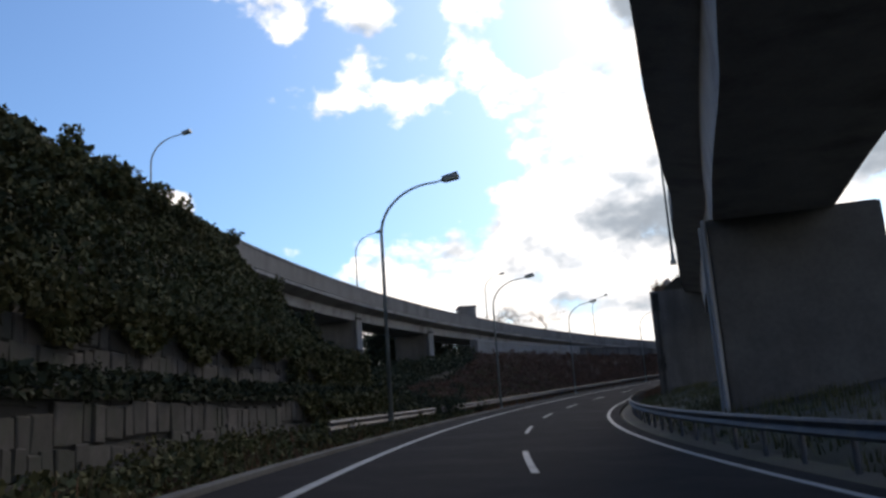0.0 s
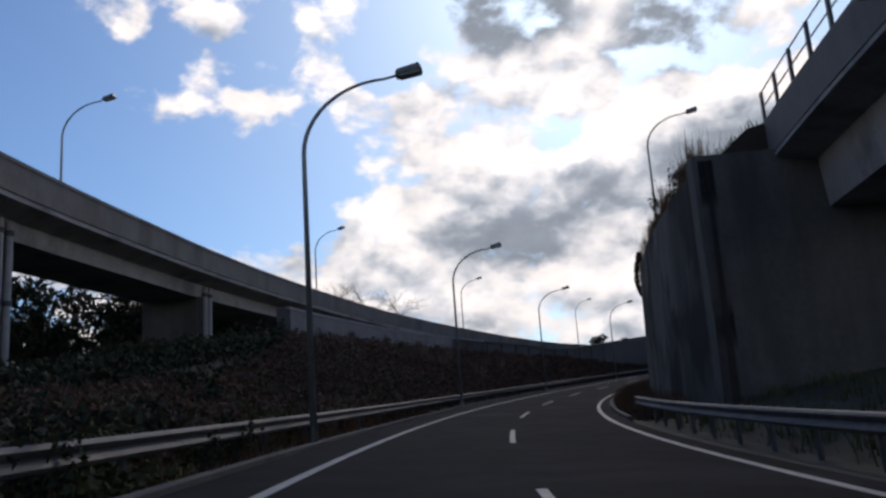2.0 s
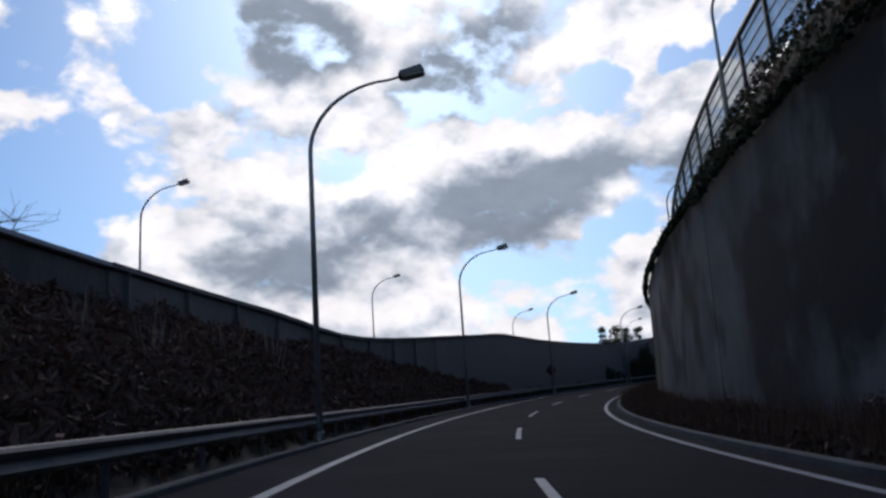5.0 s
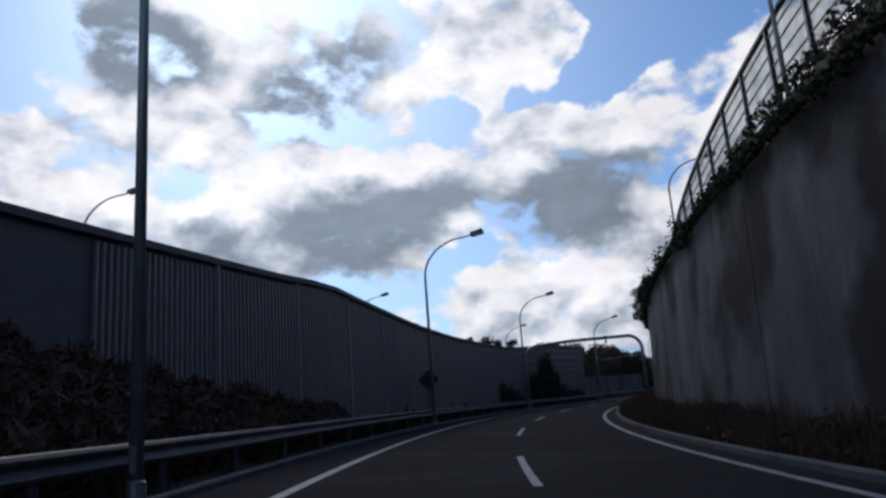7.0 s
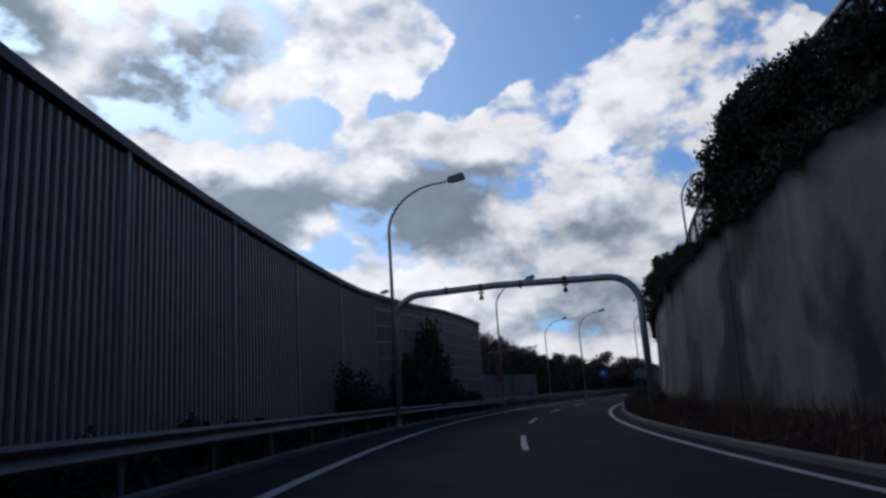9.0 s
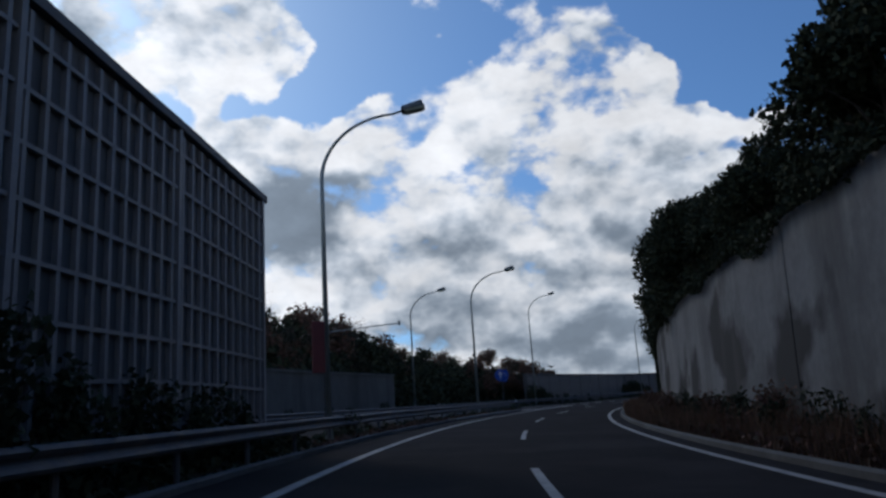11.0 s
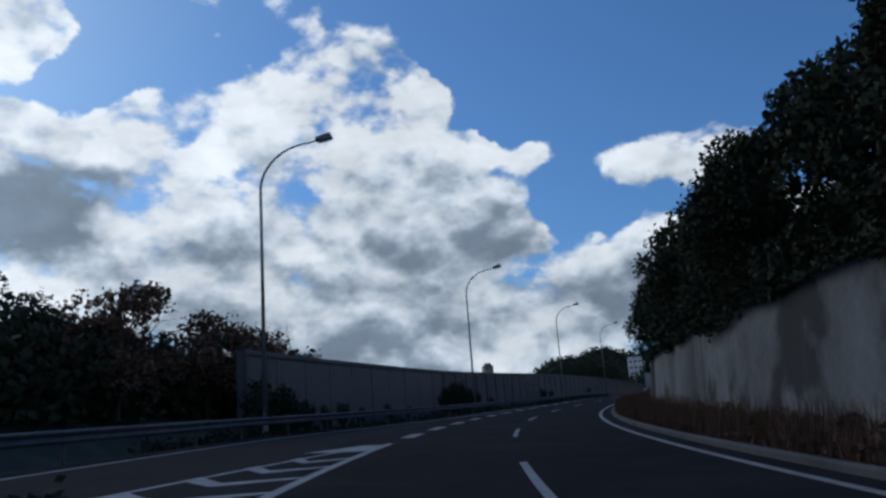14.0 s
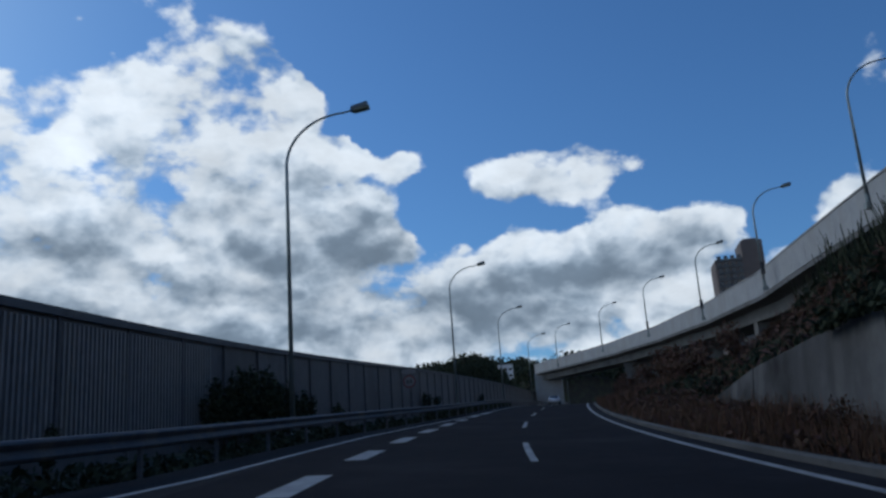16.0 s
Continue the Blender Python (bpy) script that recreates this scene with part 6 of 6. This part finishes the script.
# trees seen under and beyond the viaduct
for s, u, k in ((52, -33, .8), (57, -35, .85), (62, -31, .75), (68, -30, .7), (75, -31, .7), (82, -31, .65), (66, -36, .85), (72, -40, 1.0), (78, -34, .8), (84, -37, .9), (90, -33, .7), (95, -38, .9), (58, -40, 1.0), (104, -38, 0.8), (78, -33, 1.12), (84, -33.5, 1.18), (89, -34, 1.15), (95, -36, 1.2), (101, -36, 1.15), (107, -37, 1.15), (114, -38, 1.1), (121, -38, 1.1), (127, -37, 1.2), (132, -36, 1.2), (137, -37, 1.2), (92, -31, 0.95), (104, -30.5, 1.2), (108, -31, 1.25), (111.5, -31, 1.25), (115, -32, 1.25), (119, -32.5, 1.25), (123, -33, 1.2)):
    place(broad, s, u, ground_h(s, u) - 0.4, k * 0.95, s * 13 % 360)
# dark trees far ahead over the outer wall
for s, u, h, k in ((225, -33, 3, .8), (231, -36, 3, .9), (238, -34, 3, .75), (456, -13, .3, .62), (462, -12.5, .3, .66), (468, -13, .3, .58), (475, -13.5, .3, .82), (481, -12.8, .3, .86), (487, -13.5, .3, .8), (493, -13, .3, .98), (499, -13.5, .3, 1.1), (505, -13, .3, 1.16), (511, -14, .3, 1.15), (518, -13.5, .3, 1.1), (526, -14, .3, 1.15), (534, -14, .3, 1.12), (543, -15, .3, 1.1), (553, -15, 0.3, .8), (566, -16, .3, .9), (580, -15, .3, .9)):
    place(broad, s, u, h, k, s * 19 % 360)

cover_slope("thicket", 277, 384, lambda s: -15.6, lambda s: -25.0, 46000, 0.34, leaf_dark, 4.8, "dark thicket between the trees on the wooded bank", 38, lump=0.7)
for i in range(16):
    s = 296 + i * 4.6
    u = -26 - rt.uniform(0, 9)
    place(rt.choice((broad, broad, conifer)), s, u, ground_h(s, u) - 0.3, rt.uniform(0.85, 1.1) * ramp(s, (330, 1.0), (370, 0.75)), rt.uniform(0, 360))
for s, k in ((216.5, .3), (219, .42), (222, .52), (225, .6), (227.5, .66), (229.6, .7), (232, .7), (234.5, .55)):
    kind = ever2 if s != 232 else ever
    place(kind, s, 9.15, wall_top(s) - 0.2, 0.78 * k / kind.scale.x, s * 41 % 360)
cover_slope("dark_scrub", 376, 424, lambda s: ramp(s, (376, 9.2), (392, 8.6), (424, 8.0)), lambda s: 19.5, 24000, 0.13, leaf_dark, 0.85, "dark scrub on the bank behind the end of the retaining wall", 39, long=3.0)
grass("reeds", 391, 403, lambda s: 12.8, lambda s: 14.8, 420, 1.9, leaf_dark, "tall seed heads standing on the bank below the bridge", 40, width=0.05)

for s, u, k in ((278.6, -4.7, .42), (280.4, -4.8, .36), (283.5, -5.0, .3)):
    place(bush, s, u, 0.1, k * 1.6, s * 23 % 360)

for i in range(11):
    s = 190 + i * 2.5
    place(bush, s, 9.0 + 0.3 * math.sin(i * 2.2), wall_top(s) - 0.1, 0.75 + 0.35 * abs(math.sin(i * 1.7)), s * 67 % 360)
for s, k in ((79, .8), (81.5, 1.0), (85.5, 1.0), (88, 1.15), (91, 1.0), (94, .9), (98, .8), (103, .7), (157, .8), (161, .9), (166, .7), (112, .6)):
    place(bush, s, 9.1, wall_top(s) - 0.1, k, s * 67 % 360)

for s, k in ((357.6, 1.0), (359, 1.15), (360.8, 1.0), (362.6, 0.9), (365, 0.7)):
    place(hedge, s, outer_u(360) + 0.9, 0.2, k, s * 77 % 360)

for i in range(12):
    s = 316 + i * 3.1
    place(broad if i % 3 else conifer, s, -17.2 - 1.5 * abs(math.sin(i * 1.3)), ground_h(s, -18) - 0.3, 0.62 + 0.14 * math.sin(i * 2.3) - 0.006 * i, s * 29 % 360)
for i in range(9):
    s = 267 + i * 2.6
    place(bush, s, 7.4 + 0.25 * math.sin(i * 2.0), -0.2, 0.55 + 0.25 * abs(math.sin(i * 1.4)), s * 91 % 360)
for i in range(26):
    s = 9 + i * 1.15
    place(bush, s, -6.7, 1.85, 0.3 + 0.12 * math.sin(i * 2.9), s * 93 % 360)
plume = grass("plume_grass", 96, 150, lambda s: -7.0, lambda s: flank_u(s) + 1.0, 420, 1.9, plume_pale, "pale plume grass standing in the russet scrub", 19, width=0.03)

cover_slope("far_thicket", 478, 640, lambda s: outer_u(s) - 0.8, lambda s: outer_u(s) - 9.0, 16000, 0.42, leaf_dark, 4.6, "dark thicket behind the end of the noise wall", 37, lump=0.6, dens=lambda s, u: ramp(s, (478, 0.1), (510, 0.7), (540, 1.0)))

cover_slope("weeds", 345, 470, lambda s: merge_edge(s) - 1.5, lambda s: merge_edge(s) - 2.4, 15000, 0.1, leaf_dark, 0.75, "dark weeds along the outer guardrail", 36, long=2.5)

# top of the inner wall: reeds and creepers hanging over
cover_slope("creepers", 96, 392, lambda s: 8.45, lambda s: 11.4, 85000, 0.14, leaf_dark, 0.8, "dark creepers along the top of the retaining wall", 41, dens=lambda s, u: ramp(s, (96, 0.4), (214, 0.4), (226, 1.0)))
grass("dry_weeds", 130, 228, lambda s: 8.5, lambda s: 10.8, 5000, 0.7, dry_grass, "thin dry weeds below the fence on the wall", 49, base=lambda s, u: ground_h(s, max(u, 9.1)), width=0.012)
grass("reeds", 76, 140, lambda s: 8.5, lambda s: 10.5, 6000, 1.5, dry_grass, "tall dry reeds on top of the retaining wall", 42, base=lambda s, u: wall_top(s), width=0.016)
rng_i = np.random.default_rng(6)
n_i = 30000
s_i = rng_i.uniform(96, 385, n_i)
dip = np.array([0.25 + ramp(a, (296, 1.0), (300, 0.2), (309, 0.2), (313, 1.0)) * ramp(a, (100, 0.9), (135, 0.8), (215, 0.8), (260, 0.9)) * max(0.0, noise.noise(Vector((a * 0.22, 0, 9))) + ramp(a, (110, 0.0), (140, 0.05), (215, 0.05), (240, 0.0))) for a in s_i])
h_i = np.array([wall_top(a) for a in s_i]) + 0.15 - rng_i.random(n_i) * dip
v_i, f_i = leaf_cloud(road_pts(s_i, 8.25 + rng_i.uniform(-0.12, 0.12, n_i), h_i), 0.12, rng_i)
tagged(fast_mesh("hanging_creeper", v_i, f_i, leaf_dark), "creepers hanging over the edge of the retaining wall", "plants", kind="stuff")
# a vine hanging down the wall below the gap between the trees
rng_i = np.random.default_rng(16)
n_i = 1500
h_i = 4.2 * rng_i.random(n_i) ** 1.25
s_i = 306.6 + rng_i.normal(0, 1, n_i) * (0.05 + 0.025 * np.maximum(0, 3 - h_i)) + 0.12 * np.sin(h_i * 1.7)
v_i, f_i = leaf_cloud(road_pts(s_i, 8.17 + rng_i.uniform(-0.1, 0.06, n_i), h_i), 0.09, rng_i)
tagged(fast_mesh("hanging_vine", v_i, f_i, leaf_dark), "dark vine hanging down the face of the retaining wall", "plants", kind="stuff")
# verge on the inside of the bend
grass("verge_grass", 80, 400, lambda s: 5.9, lambda s: 8.1, 72000, 0.85, dry_grass, "tall dry russet grass on the verge below the wall", 43, width=0.01)
cover_slope("verge_weeds", 80, 400, lambda s: 6.0, lambda s: 8.1, 40000, 0.11, leaf_rust, 0.55, "low russet weeds on the verge", 44)
grass("verge_grass", -5, 80, lambda s: 6.6, lambda s: 12, 9000, 0.4, leaf, "short green grass under the bridge", 45)
# slope beside the bridge ahead
cover_slope("bank_scrub", 388, 470, lambda s: 6.6, lambda s: 20.0, 60000, 0.1, leaf_rust, 0.8, "russet scrub on the bank below the pale bridge", 46, long=4.0)
grass("bank_grass", 386, 480, lambda s: 6.0, lambda s: 19.0, 20000, 0.85, dry_grass, "tall dry grass on the bank below the pale bridge", 47)
scrub = shrub("autumn_shrub", 1.6, 3.0, 48, leaf_rust, "russet autumn shrub on the bank", 0.15, 150, 12)
first_place(scrub, 425, 11.5, ground_h(425, 11.5), 1.0)
for s, u, k in ((431, 12.5, 1.2), (438, 12.0, 1.1), (418, 11, .8), (447, 11, 1.0), (456, 9.8, .9), (464, 9.0, .8), (412, 12.5, .9)):
    place(scrub, s, u, ground_h(s, u) - 0.1, k, s * 23 % 360)

# distant wooded hills
def far_hill(name, x, y, z, length, depth, height, turn, seed, count):
    rng = np.random.default_rng(seed)
    t = empty(name, pose(x, y, z, 0, 0, turn), "dark wooded hill in the distance", "hill", kind="structure")
    n = 40
    verts, faces = [], []
    prof = [height * math.sin(math.pi * i / n) ** 0.7 * (0.88 + 0.1 * math.sin(i * 0.35 + seed) + 0.03 * math.sin(i * 1.7)) for i in range(n + 1)]
    for i in range(n + 1):
        xx = length * (i / n - 0.5)
        verts += [(xx, -depth, -25), (xx, -depth * 0.45, prof[i] * 0.7), (xx, 0, prof[i]), (xx, depth, -25)]
    for i in range(n):
        for j in range(3):
            faces.append((i * 4 + j, i * 4 + j + 1, i * 4 + j + 5, i * 4 + j + 4))
    meshed("slope", verts, faces, soil, t)
    k = rng.uniform(0, n, count)
    w = rng.random(count)
    hh = np.interp(k, range(n + 1), prof)
    pts = np.stack([length * (k / n - 0.5), -depth * 0.6 * w, hh * (1 - 0.32 * w) + rng.uniform(0, 3.5, count)], 1)
    v, f = leaf_cloud(pts, 1.6, rng)
    fast_mesh("woods", v, f, leaf_dark, t)


far_hill("hill", 830, 245, 24, 420, 90, 74, -78, 3, 12000)
far_hill("hill", 700, 172, 26, 260, 60, 60, -80, 5, 7000)

for i in range(34):
    s = 92 + i * 8.9 + 3 * math.sin(i * 5.1)
    place(scrub, s, 7.3 + 0.5 * math.sin(i * 1.9), -0.3, 0.22 + 0.16 * abs(math.sin(i * 2.7)) + ramp(s, (240, 0.0), (268, 0.22), (292, 0.22), (310, 0.0)), s * 71 % 360)
crest = shrub("slope_shrub", 1.1, 1.6, 51, leaf, "leafy green shrub on top of the overgrown slope", 0.13, 700, 10)
first_place(crest, 14.5, -9.2, ground_h(14.5, -9.2), 1.1)
for s, u, k in ((17, -10.2, 1.0), (20.5, -10.8, .9), (24, -11.2, 1.1), (27.5, -11.2, .9), (31, -11.4, .8), (35, -11.6, .8), (39, -11.0, .8), (43, -10.4, .8), (47, -9.6, .8), (51, -8.6, .7), (12, -8.6, 1.0)):
    place(crest, s, u, ground_h(s, u) - 0.1, k, s * 61 % 360)
